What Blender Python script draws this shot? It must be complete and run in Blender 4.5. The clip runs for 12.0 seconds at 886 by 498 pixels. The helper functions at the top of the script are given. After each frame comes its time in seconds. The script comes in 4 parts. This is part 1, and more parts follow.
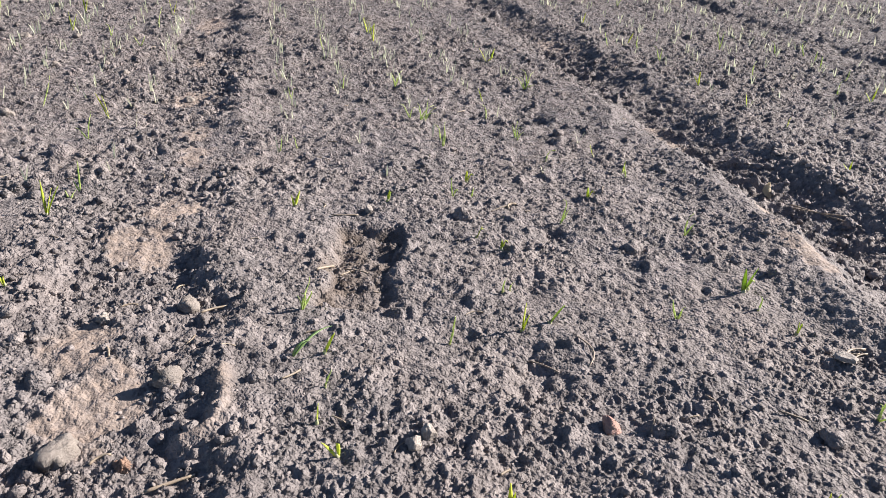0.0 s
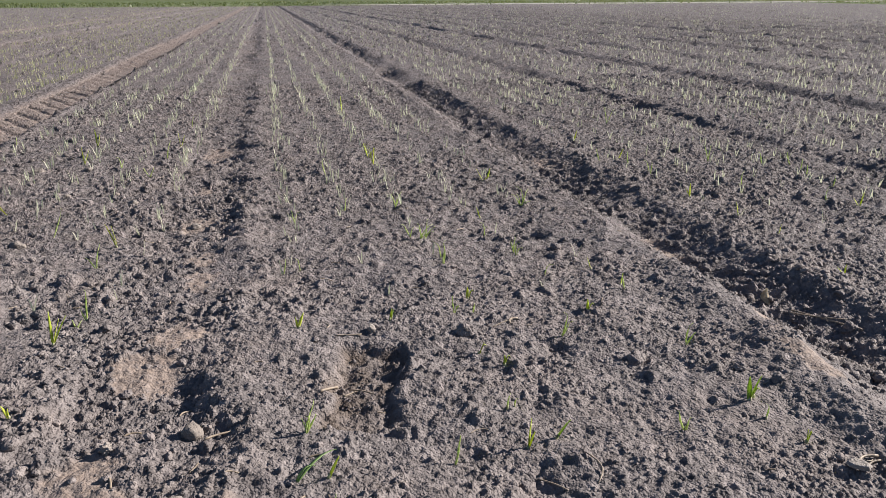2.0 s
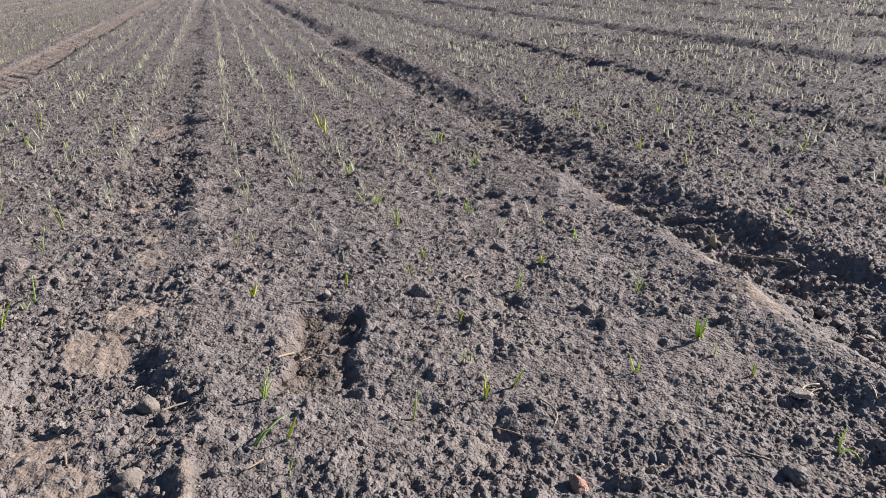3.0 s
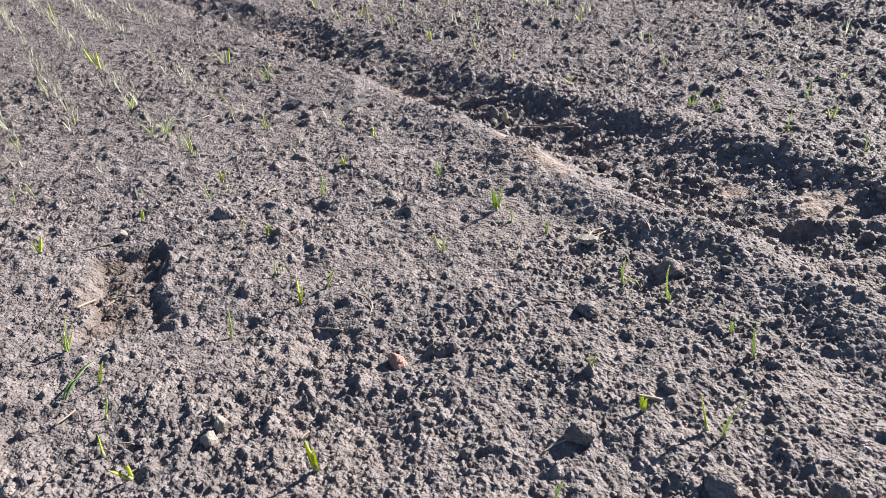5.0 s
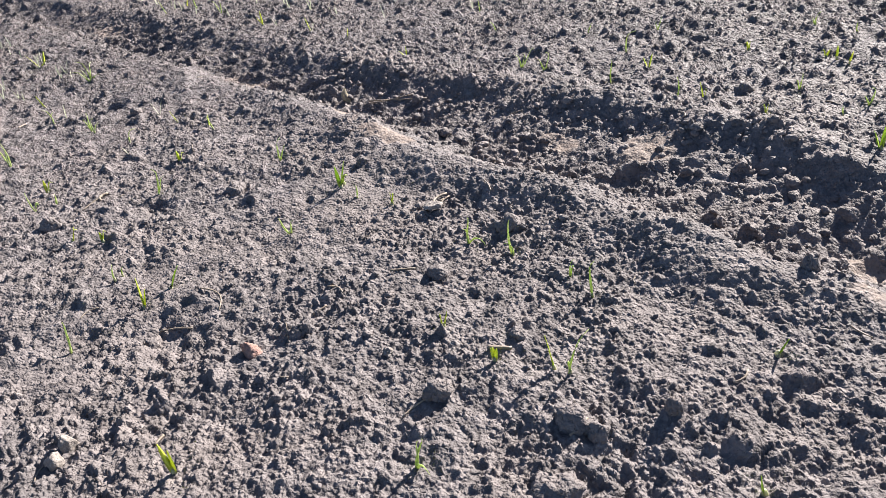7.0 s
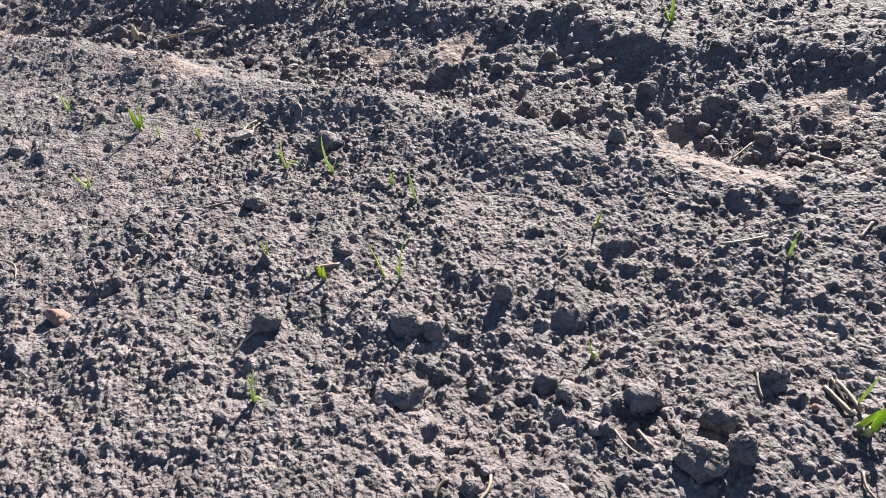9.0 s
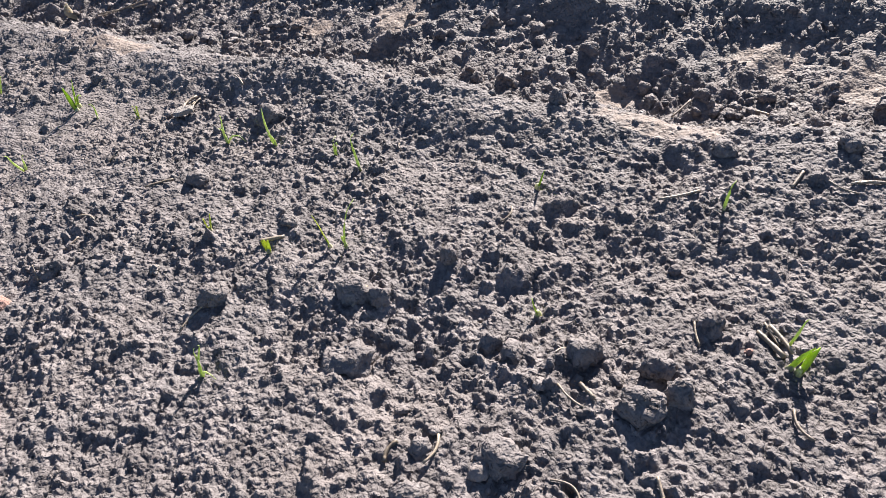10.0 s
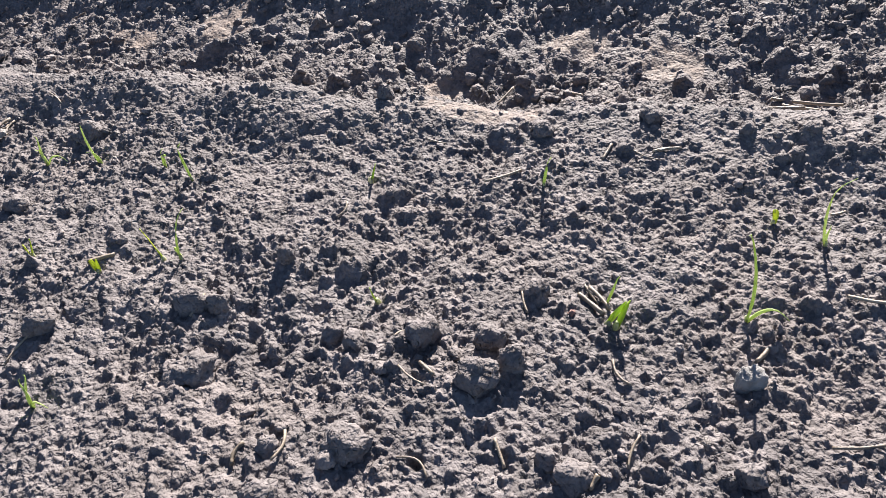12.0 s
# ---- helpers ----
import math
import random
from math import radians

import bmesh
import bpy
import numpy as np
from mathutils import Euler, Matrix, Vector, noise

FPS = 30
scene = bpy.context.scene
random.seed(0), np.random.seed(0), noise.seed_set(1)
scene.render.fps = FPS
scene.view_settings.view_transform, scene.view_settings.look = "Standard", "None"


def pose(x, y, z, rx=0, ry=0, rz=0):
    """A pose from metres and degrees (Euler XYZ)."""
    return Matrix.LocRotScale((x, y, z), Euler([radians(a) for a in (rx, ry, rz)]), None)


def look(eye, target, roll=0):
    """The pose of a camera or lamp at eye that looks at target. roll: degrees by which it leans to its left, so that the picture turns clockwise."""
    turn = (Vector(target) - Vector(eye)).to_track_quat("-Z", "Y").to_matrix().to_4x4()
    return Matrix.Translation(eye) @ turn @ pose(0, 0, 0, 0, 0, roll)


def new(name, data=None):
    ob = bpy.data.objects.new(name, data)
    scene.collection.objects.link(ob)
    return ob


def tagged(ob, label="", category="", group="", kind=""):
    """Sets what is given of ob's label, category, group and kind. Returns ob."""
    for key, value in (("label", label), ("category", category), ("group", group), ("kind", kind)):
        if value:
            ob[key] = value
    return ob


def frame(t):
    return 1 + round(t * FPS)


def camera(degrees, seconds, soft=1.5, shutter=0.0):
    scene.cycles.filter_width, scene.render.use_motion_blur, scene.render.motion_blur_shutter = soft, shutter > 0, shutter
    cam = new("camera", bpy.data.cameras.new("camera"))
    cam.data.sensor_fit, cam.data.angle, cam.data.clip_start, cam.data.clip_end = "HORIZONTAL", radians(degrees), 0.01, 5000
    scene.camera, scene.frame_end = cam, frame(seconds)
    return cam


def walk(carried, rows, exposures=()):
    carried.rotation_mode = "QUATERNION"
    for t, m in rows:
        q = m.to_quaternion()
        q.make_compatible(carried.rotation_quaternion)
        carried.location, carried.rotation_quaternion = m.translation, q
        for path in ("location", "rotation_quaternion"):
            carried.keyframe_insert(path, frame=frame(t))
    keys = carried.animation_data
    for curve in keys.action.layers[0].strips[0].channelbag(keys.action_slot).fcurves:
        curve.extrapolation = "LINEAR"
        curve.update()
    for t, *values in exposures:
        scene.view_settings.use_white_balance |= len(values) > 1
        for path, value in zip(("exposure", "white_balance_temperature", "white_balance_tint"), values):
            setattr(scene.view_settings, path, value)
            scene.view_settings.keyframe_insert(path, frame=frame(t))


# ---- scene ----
cam = camera(61.7, 12.0, soft=0.65)
PATH = [
    (0, (0.094, 0.165, 0.53), (0.5, 1.891, -0.394), 1.9),
    (0.5, (0.093, 0.161, 0.536), (0.476, 1.941, -0.293), 0.7),
    (1, (0.094, 0.158, 0.538), (0.479, 1.976, -0.201), 0.3),
    (1.5, (0.095, 0.153, 0.54), (0.493, 1.995, -0.129), 0.1),
    (2, (0.094, 0.151, 0.541), (0.514, 1.998, -0.101), -0.2),
    (2.5, (0.102, 0.144, 0.534), (0.555, 1.974, -0.133), -0.9),
    (2.7, (0.106, 0.142, 0.531), (0.574, 1.961, -0.155), -1.5),
    (4.3, (0.145, 0.114, 0.507), (0.862, 1.754, -0.385), -5.9),
    (4.5, (0.147, 0.111, 0.505), (0.9, 1.724, -0.407), -6.4),
    (5, (0.152, 0.104, 0.502), (0.995, 1.645, -0.455), -7.2),
    (5.5, (0.156, 0.096, 0.498), (1.075, 1.568, -0.496), -7.7),
    (6, (0.159, 0.089, 0.495), (1.128, 1.516, -0.517), -8.5),
    (6.5, (0.163, 0.082, 0.494), (1.187, 1.463, -0.528), -9.0),
    (7, (0.173, 0.078, 0.489), (1.261, 1.397, -0.55), -9.0),
    (7.2, (0.178, 0.077, 0.486), (1.289, 1.367, -0.562), -9.0),
    (8.8, (0.197, 0.058, 0.453), (1.432, 1.056, -0.764), -10.6),
    (9, (0.198, 0.058, 0.449), (1.433, 1.036, -0.782), -11.1),
    (9.5, (0.201, 0.05, 0.445), (1.442, 0.98, -0.817), -11.4),
    (10, (0.201, 0.04, 0.443), (1.439, 0.919, -0.858), -11.8),
    (10.5, (0.192, 0.031, 0.438), (1.414, 0.863, -0.909), -13.1),
    (11, (0.189, 0.023, 0.437), (1.44, 0.766, -0.935), -12.0),
    (11.5, (0.191, 0.008, 0.44), (1.519, 0.652, -0.909), -10.1),
    (12, (0.197, 0.0, 0.439), (1.567, 0.577, -0.899), -9.5),
]
walk(cam, [(t, look(eye, target, roll)) for t, eye, target, roll in PATH], [(0.0, 1.63, 6240, 10), (0.7, 1.55, 6240, 10), (1.5, 1.25, 6260, 10), (2.5, 1.14, 6260, 10), (4.3, 1.59, 6220, 10), (7.0, 1.76, 6170, 10), (12.0, 1.76, 6150, 10)])

# ---- world, sun, exposure ----
SUN_AZ, SUN_EL = 86.0, 29.0        # clockwise from +y (the way the seed rows run), and above the horizon
world = bpy.data.worlds.new("sky")
scene.world = world
world.use_nodes = True
wt = world.node_tree
sky = wt.nodes.new("ShaderNodeTexSky")
sky.sky_type, sky.sun_disc, sky.air_density, sky.dust_density = "NISHITA", False, 0.6, 0.2
sky.sun_elevation, sky.sun_rotation = radians(SUN_EL), radians(SUN_AZ)
wt.links.new(sky.outputs[0], wt.nodes["Background"].inputs[0])
wt.nodes["Background"].inputs[1].default_value = 0.05
sun = new("sun", bpy.data.lights.new("sun", "SUN"))
sun.data.energy, sun.data.angle, sun.data.color = 5.0, radians(0.8), (1.0, 0.91, 0.815)
_s = Vector((math.sin(radians(SUN_AZ)) * math.cos(radians(SUN_EL)), math.cos(radians(SUN_AZ)) * math.cos(radians(SUN_EL)), math.sin(radians(SUN_EL))))
sun.matrix_world = look(_s * 50, (0, 0, 0))

# ---- materials ----


class Nodes:
    """A short way to write node materials."""

    def __init__(self, name):
        self.mat = bpy.data.materials.new(name)
        self.mat.use_nodes = True
        self.tree = self.mat.node_tree
        self.bsdf = self.tree.nodes["Principled BSDF"]
        self.co = self.tree.nodes.new("ShaderNodeTexCoord").outputs["Object"]

    def put(self, value, socket):
        if isinstance(value, bpy.types.NodeSocket):
            self.tree.links.new(value, socket)
        else:
            socket.default_value = value

    def noise(self, scale, detail=3.0, rough=0.6, co=None, distortion=0.0):
        n = self.tree.nodes.new("ShaderNodeTexNoise")
        n.inputs["Scale"].default_value, n.inputs["Detail"].default_value = scale, detail
        n.inputs["Roughness"].default_value, n.inputs["Distortion"].default_value = rough, distortion
        self.put(co or self.co, n.inputs["Vector"])
        return n.outputs["Fac"]

    def cells(self, scale, feature="F1", out="Distance"):
        n = self.tree.nodes.new("ShaderNodeTexVoronoi")
        n.feature = feature
        n.inputs["Scale"].default_value = scale
        self.put(self.co, n.inputs["Vector"])
        return n.outputs[out]

    def span(self, v, a, b, c=0.0, d=1.0):
        n = self.tree.nodes.new("ShaderNodeMapRange")
        for i, w in enumerate((v, a, b, c, d)):
            self.put(w, n.inputs[i])
        return n.outputs[0]

    def calc(self, op, a, b=0.0):
        n = self.tree.nodes.new("ShaderNodeMath")
        n.operation = op
        self.put(a, n.inputs[0])
        self.put(b, n.inputs[1])
        return n.outputs[0]

    def mix(self, f, a, b):
        n = self.tree.nodes.new("ShaderNodeMix")
        n.data_type = "RGBA"
        self.put(f, n.inputs[0])
        for v, s in ((a, n.inputs[6]), (b, n.inputs[7])):
            self.put((*v, 1.0) if isinstance(v, tuple) else v, s)
        return n.outputs[2]

    def attr(self, name):
        n = self.tree.nodes.new("ShaderNodeAttribute")
        n.attribute_name = name
        return n.outputs["Fac"]

    def chance(self):
        return self.tree.nodes.new("ShaderNodeObjectInfo").outputs["Random"]

    def island(self):
        return self.tree.nodes.new("ShaderNodeNewGeometry").outputs["Random Per Island"]

    def bump(self, height, distance, strength=1.0, under=None):
        n = self.tree.nodes.new("ShaderNodeBump")
        n.inputs["Strength"].default_value, n.inputs["Distance"].default_value = strength, distance
        self.put(height, n.inputs["Height"])
        if under is not None:
            self.put(under, n.inputs["Normal"])
        return n.outputs[0]

    def done(self, color, rough, normal=None, **more):
        self.put((*color, 1.0) if isinstance(color, tuple) else color, self.bsdf.inputs["Base Color"])
        self.put(rough, self.bsdf.inputs["Roughness"])
        if normal is not None:
            self.put(normal, self.bsdf.inputs["Normal"])
        for key, value in more.items():
            self.put(value, self.bsdf.inputs[key.replace("_", " ")])
        return self.mat


def soil_material(name, with_masks, gloss):
    """Damp grey-brown sandy loam; the masks lay on pressed tan sand and, far off, grass and a pale lane."""
    n = Nodes(name)
    big, mid, fine = n.noise(5.0, 4, 0.6), n.noise(70.0, 4, 0.65), n.noise(560.0, 3, 0.7)
    col = n.mix(n.span(mid, 0.3, 0.7), SOIL_DARK, SOIL_LIGHT)
    for scale, share in ((130.0, 0.28), (48.0, 0.34)):
        tint = n.tree.nodes.new("ShaderNodeSeparateColor")
        n.put(n.cells(scale, "F1", "Color"), tint.inputs[0])
        col = n.mix(n.calc("MULTIPLY", n.span(tint.outputs[0], 0.55, 0.95), share), col, SOIL_PALE)
        col = n.mix(n.calc("MULTIPLY", n.span(tint.outputs[0], 0.0, 0.4, 1.0, 0.0), share * 0.8), col, (0.07, 0.061, 0.06))
    col = n.mix(n.calc("MULTIPLY", n.span(big, 0.45, 0.7), 0.4), col, SOIL_WARM)
    col = n.mix(n.calc("MULTIPLY", n.span(fine, 0.5, 0.7), 0.14), col, SOIL_GRAIN)
    col = n.mix(n.calc("MULTIPLY", n.span(n.noise(300.0, 3, 0.6), 0.36, 0.5, 1.0, 0.0), 0.12), col, (0.06, 0.052, 0.05))
    specks = n.calc("MULTIPLY", n.span(n.cells(210.0), 0.1, 0.2, 1.0, 0.0), n.span(n.noise(140.0, 2), 0.5, 0.6))
    col = n.mix(n.calc("MULTIPLY", specks, 0.18), col, (0.5, 0.46, 0.43))
    split = n.tree.nodes.new("ShaderNodeSeparateXYZ")
    n.put(n.co, split.inputs[0])
    wander = n.calc("MULTIPLY", n.calc("SUBTRACT", n.noise(1.3, 3), 0.5), 0.9)
    # soil colour goes slightly darker to the right, past a wandering line
    darker = n.span(n.calc("ADD", split.outputs[0], wander), 1.05, 1.6)
    col = n.mix(n.calc("MULTIPLY", darker, 0.08), col, (0.075, 0.069, 0.068))
    rough = n.span(mid, 0.3, 0.7, 0.52, 0.82)
    cloddy = n.calc("MAXIMUM", n.span(n.calc("ADD", split.outputs[0], wander), 1.1, 1.7), n.span(n.calc("ADD", split.outputs[1], wander), 1.2, 2.2))
    coarse = n.bump(n.calc("MULTIPLY", n.noise(62.0, 3, 0.6, None, 0.4), cloddy), 0.019, 1.0)
    loose = n.span(n.attr("pan"), 0.3, 0.9, 1.0, 0.55) if with_masks else 1.0
    bump = n.bump(n.calc("MULTIPLY", n.noise(190.0, 2, 0.5, None, 0.5), loose), 0.0045, 1.0, coarse)
    bump = n.bump(n.calc("MULTIPLY", n.calc("MULTIPLY", n.cells(330.0, "SMOOTH_F1"), n.cells(330.0, "SMOOTH_F1")), loose), -0.0022, 1.0, bump)
    bump = n.bump(n.noise(900.0, 2, 0.6), 0.0006, 0.6, bump)
    if with_masks:
        pan = n.calc("MULTIPLY", n.attr("pan"), n.span(n.noise(90.0, 5, 0.75), 0.35, 0.6, 0.35, 0.95))
        sand = n.mix(n.span(n.noise(60.0, 5, 0.7), 0.3, 0.7), (0.19, 0.146, 0.12), (0.29, 0.232, 0.194))
        col = n.mix(pan, col, sand)
        # the footprint's floor is a darker brown, in uneven patches
        col = n.mix(n.calc("MULTIPLY", n.attr("darker"), 0.75), col, (0.085, 0.064, 0.05))
        grass = n.mix(n.span(n.noise(0.6, 5, 0.7), 0.3, 0.7), (0.06, 0.078, 0.034), (0.12, 0.142, 0.055))
        col = n.mix(n.attr("grass"), col, grass)
        col = n.mix(n.attr("lane"), col, (0.36, 0.34, 0.3))
    else:
        col = n.mix(n.span(n.island(), 0.35, 1.0, 0.0, 0.45), col, (0.3, 0.258, 0.24))
    return n.done(col, rough, bump, Specular_IOR_Level=gloss)


SOIL_PALE = (0.288, 0.252, 0.242)
SOIL_DARK, SOIL_LIGHT = (0.092, 0.082, 0.082), (0.172, 0.153, 0.15)
SOIL_WARM, SOIL_GRAIN = (0.19, 0.157, 0.142), (0.29, 0.256, 0.248)
SOIL = soil_material("soil", True, 0.1)
CRUMB = soil_material("soil_crumb", False, 0.1)


def stone_material(name, low, high, rough=0.7):
    n = Nodes(name)
    col = n.mix(n.span(n.noise(90.0, 5, 0.65), 0.3, 0.7), low, high)
    col = n.mix(n.calc("MULTIPLY", n.span(n.noise(38.0, 3), 0.5, 0.7), 0.55), col, (0.15, 0.125, 0.105))
    return n.done(col, rough, n.bump(n.noise(240.0, 4, 0.7), 0.0035, 0.9))


PALE = stone_material("pale_stone", (0.19, 0.163, 0.144), (0.32, 0.278, 0.245))
CLAY = stone_material("dry_clay", (0.13, 0.112, 0.1), (0.235, 0.202, 0.178), 0.9)
GREY = stone_material("grey_stone", (0.2, 0.186, 0.172), (0.34, 0.318, 0.296))
PINK = stone_material("pinkish_stone", (0.25, 0.13, 0.1), (0.35, 0.205, 0.165))
RUST = stone_material("rusty_stone", (0.15, 0.085, 0.06), (0.25, 0.155, 0.105))


def leaf_material(name, low, high, tip):
    n = Nodes(name)
    col = n.mix(n.chance(), low, high)
    col = n.mix(n.calc("MULTIPLY", n.span(n.noise(60.0, 3), 0.5, 0.75), 0.5), col, tip)
    mat = n.done(col, 0.42, n.bump(n.noise(500.0, 2), 0.0006, 0.5), Specular_IOR_Level=0.5)
    through_leaf = n.tree.nodes.new("ShaderNodeBsdfTranslucent")
    n.put(col, through_leaf.inputs[0])
    both = n.tree.nodes.new("ShaderNodeMixShader")
    both.inputs[0].default_value = 0.52
    out = n.tree.nodes["Material Output"].inputs[0]
    n.tree.links.new(n.bsdf.outputs[0], both.inputs[1])
    n.tree.links.new(through_leaf.outputs[0], both.inputs[2])
    n.tree.links.new(both.outputs[0], out)
    return mat


LEAF = {
    "on": leaf_material("slim_leaf", (0.46, 0.56, 0.18), (0.58, 0.66, 0.27), (0.64, 0.66, 0.36)),
    "br": leaf_material("yellow_green_leaf", (0.46, 0.55, 0.07), (0.6, 0.64, 0.1), (0.62, 0.6, 0.16)),
    "wide": leaf_material("bright_leaf", (0.36, 0.5, 0.06), (0.46, 0.58, 0.1), (0.5, 0.56, 0.16)),
    "lie": leaf_material("limp_leaf", (0.17, 0.28, 0.09), (0.22, 0.33, 0.11), (0.42, 0.42, 0.28)),
}
STEM = leaf_material("stem_base", (0.5, 0.52, 0.3), (0.58, 0.56, 0.38), (0.5, 0.4, 0.3))
FAR_LEAF = leaf_material("far_leaf", (0.4, 0.43, 0.27), (0.52, 0.53, 0.38), (0.62, 0.61, 0.5))
WEEDY_LEAF = leaf_material("weedy_leaf", (0.36, 0.37, 0.2), (0.47, 0.46, 0.28), (0.58, 0.55, 0.4))
GRASS = leaf_material("verge_grass", (0.07, 0.1, 0.035), (0.14, 0.165, 0.06), (0.22, 0.21, 0.1))


def straw_material():
    n = Nodes("straw")
    col = n.mix(n.chance(), (0.15, 0.115, 0.08), (0.33, 0.265, 0.195))
    col = n.mix(n.calc("MULTIPLY", n.span(n.noise(120.0, 3), 0.5, 0.7), 0.6), col, (0.16, 0.12, 0.09))
    return n.done(col, 0.55, n.bump(n.noise(700.0, 2), 0.0006, 0.6))


STRAW = straw_material()
DRY = leaf_material("dry_leaf", (0.55, 0.48, 0.36), (0.62, 0.55, 0.42), (0.5, 0.42, 0.3))

# ---- the lie of the land ----
CLOSE = (0.05, 0.96, -0.2, 0.78)     # the stretch that is passed nearest: x from, to, y from, to
ROUND = (-0.32, 1.3, -0.26, 1.5)    # and what lies round it
WIDER = (-1.2, 2.7, -0.4, 5.2)      # and round that
MIDDLE = (-0.8, 1.9, 1.5, 2.8)      # the bed beyond
ASIDE = (1.3, 2.3, 0.2, 1.5)        # and past the rut
PITCH = 2.05                       # from one wheel rut to the next of its kind
RUT, SHALLOW, TYRE = 1.07, -0.115, -1.065
TRACK = (-1.23, -0.89, 5.15, 10.2)   # the tyre print further off


def hashed(i, j, seed):
    h = (i.astype(np.int64) * 374761393 + j.astype(np.int64) * 668265263 + seed * 982451653) & 0xFFFFFFFF
    h = ((h ^ (h >> 13)) * 1274126177) & 0xFFFFFFFF
    return ((h ^ (h >> 16)) & 0xFFFFFF) / float(0x1000000)


def grain(x, y, size, seed):
    """Smooth value noise from -1 to 1."""
    u, v = x / size, y / size
    i, j = np.floor(u), np.floor(v)
    a, b = u - i, v - j
    a, b = a * a * (3 - 2 * a), b * b * (3 - 2 * b)
    low = hashed(i, j, seed) * (1 - a) + hashed(i + 1, j, seed) * a
    high = hashed(i, j + 1, seed) * (1 - a) + hashed(i + 1, j + 1, seed) * a
    return 2 * (low * (1 - b) + high * b) - 1


def lumps(x, y, cell, least, most, share, seed, tall=0.85, dome=0.6):
    """Rounded uneven crumbs lying about, one a cell at most: the height of the highest at each place."""
    wx = x + 0.22 * cell * grain(x, y, cell * 0.45, seed + 50)
    wy = y + 0.22 * cell * grain(x, y, cell * 0.45, seed + 51)
    ci, cj = np.floor(wx / cell), np.floor(wy / cell)
    top = np.zeros_like(x)
    for di in (-1, 0, 1):
        for dj in (-1, 0, 1):
            i, j = ci + di, cj + dj
            here = hashed(i, j, seed) < share
            dx = wx - (i + hashed(i, j, seed + 1)) * cell
            dy = wy - (j + hashed(i, j, seed + 2)) * cell
            r = least + (most - least) * hashed(i, j, seed + 3) ** 2
            turn = 3.1416 * hashed(i, j, seed + 4)
            long = 1.0 + 0.5 * hashed(i, j, seed + 5)
            p, q = dx * np.cos(turn) + dy * np.sin(turn), dy * np.cos(turn) - dx * np.sin(turn)
            p, q = np.abs(p / long) / r, np.abs(q * long ** 0.4) / r
            d = 0.45 * (p * p + q * q) + 0.55 * np.maximum(np.maximum(p, q), 0.72 * (p + q)) ** 2
            top = np.maximum(top, np.where(here, r * tall * np.clip(1 - d, 0, 1) ** dome, 0))
    return top * (1 + 0.3 * grain(x, y, cell * 0.16, seed + 60))


def step(v, a, b):
    t = np.clip((v - a) / (b - a), 0, 1)
    return t * t * (3 - 2 * t)


def oval(x, y, cx, cy, rx, ry, soft=0.35):
    """1 inside a ragged oval, 0 outside."""
    d = np.hypot((x - cx) / rx, (y - cy) / ry) + 0.32 * grain(x, y, 0.03, 77) + 0.24 * grain(x, y, 0.012, 78)
    return 1 - step(d, 1 - soft, 1 + soft * 0.4)


# pressed, bare patches of tan sand: x, y, half width, half length
PANS_LEFT = [(-0.16, 0.964, 0.035, 0.05), (-0.121, 0.864, 0.05, 0.06), (-0.129, 1.232, 0.045, 0.055), (-0.086, 1.352, 0.045, 0.05), (-0.071, 1.619, 0.03, 0.05), (-0.083, 1.736, 0.035, 0.05), (-0.108, 2.038, 0.05, 0.07), (-0.124, 2.42, 0.03, 0.08), (-0.123, 3.011, 0.05, 0.12)]
PANS_RUT = [(1.049, 0.798, 0.026, 0.03), (1.078, 0.653, 0.04, 0.045), (0.865, 1.017, 0.02, 0.07), (0.915, 1.191, 0.018, 0.06), (0.967, 1.642, 0.022, 0.09), (1.013, 2.572, 0.03, 0.09), (0.872, 0.212, 0.024, 0.05), (0.997, 0.302, 0.014, 0.04), (1.085, 0.134, 0.026, 0.045), (1.046, 0.025, 0.03, 0.05)]


RIDGE = [(-0.026, 0.784), (0.001, 0.793), (0.015, 0.825), (0.012, 0.878)]


def land(x, y):
    """Height of the ground, how far it is pressed to bare sand, and how far it is grass or lane."""
    done = [relief(x[i:i + 16000], y[i:i + 16000]) for i in range(0, len(x), 16000)]
    return tuple(np.concatenate(values) for values in zip(*done))


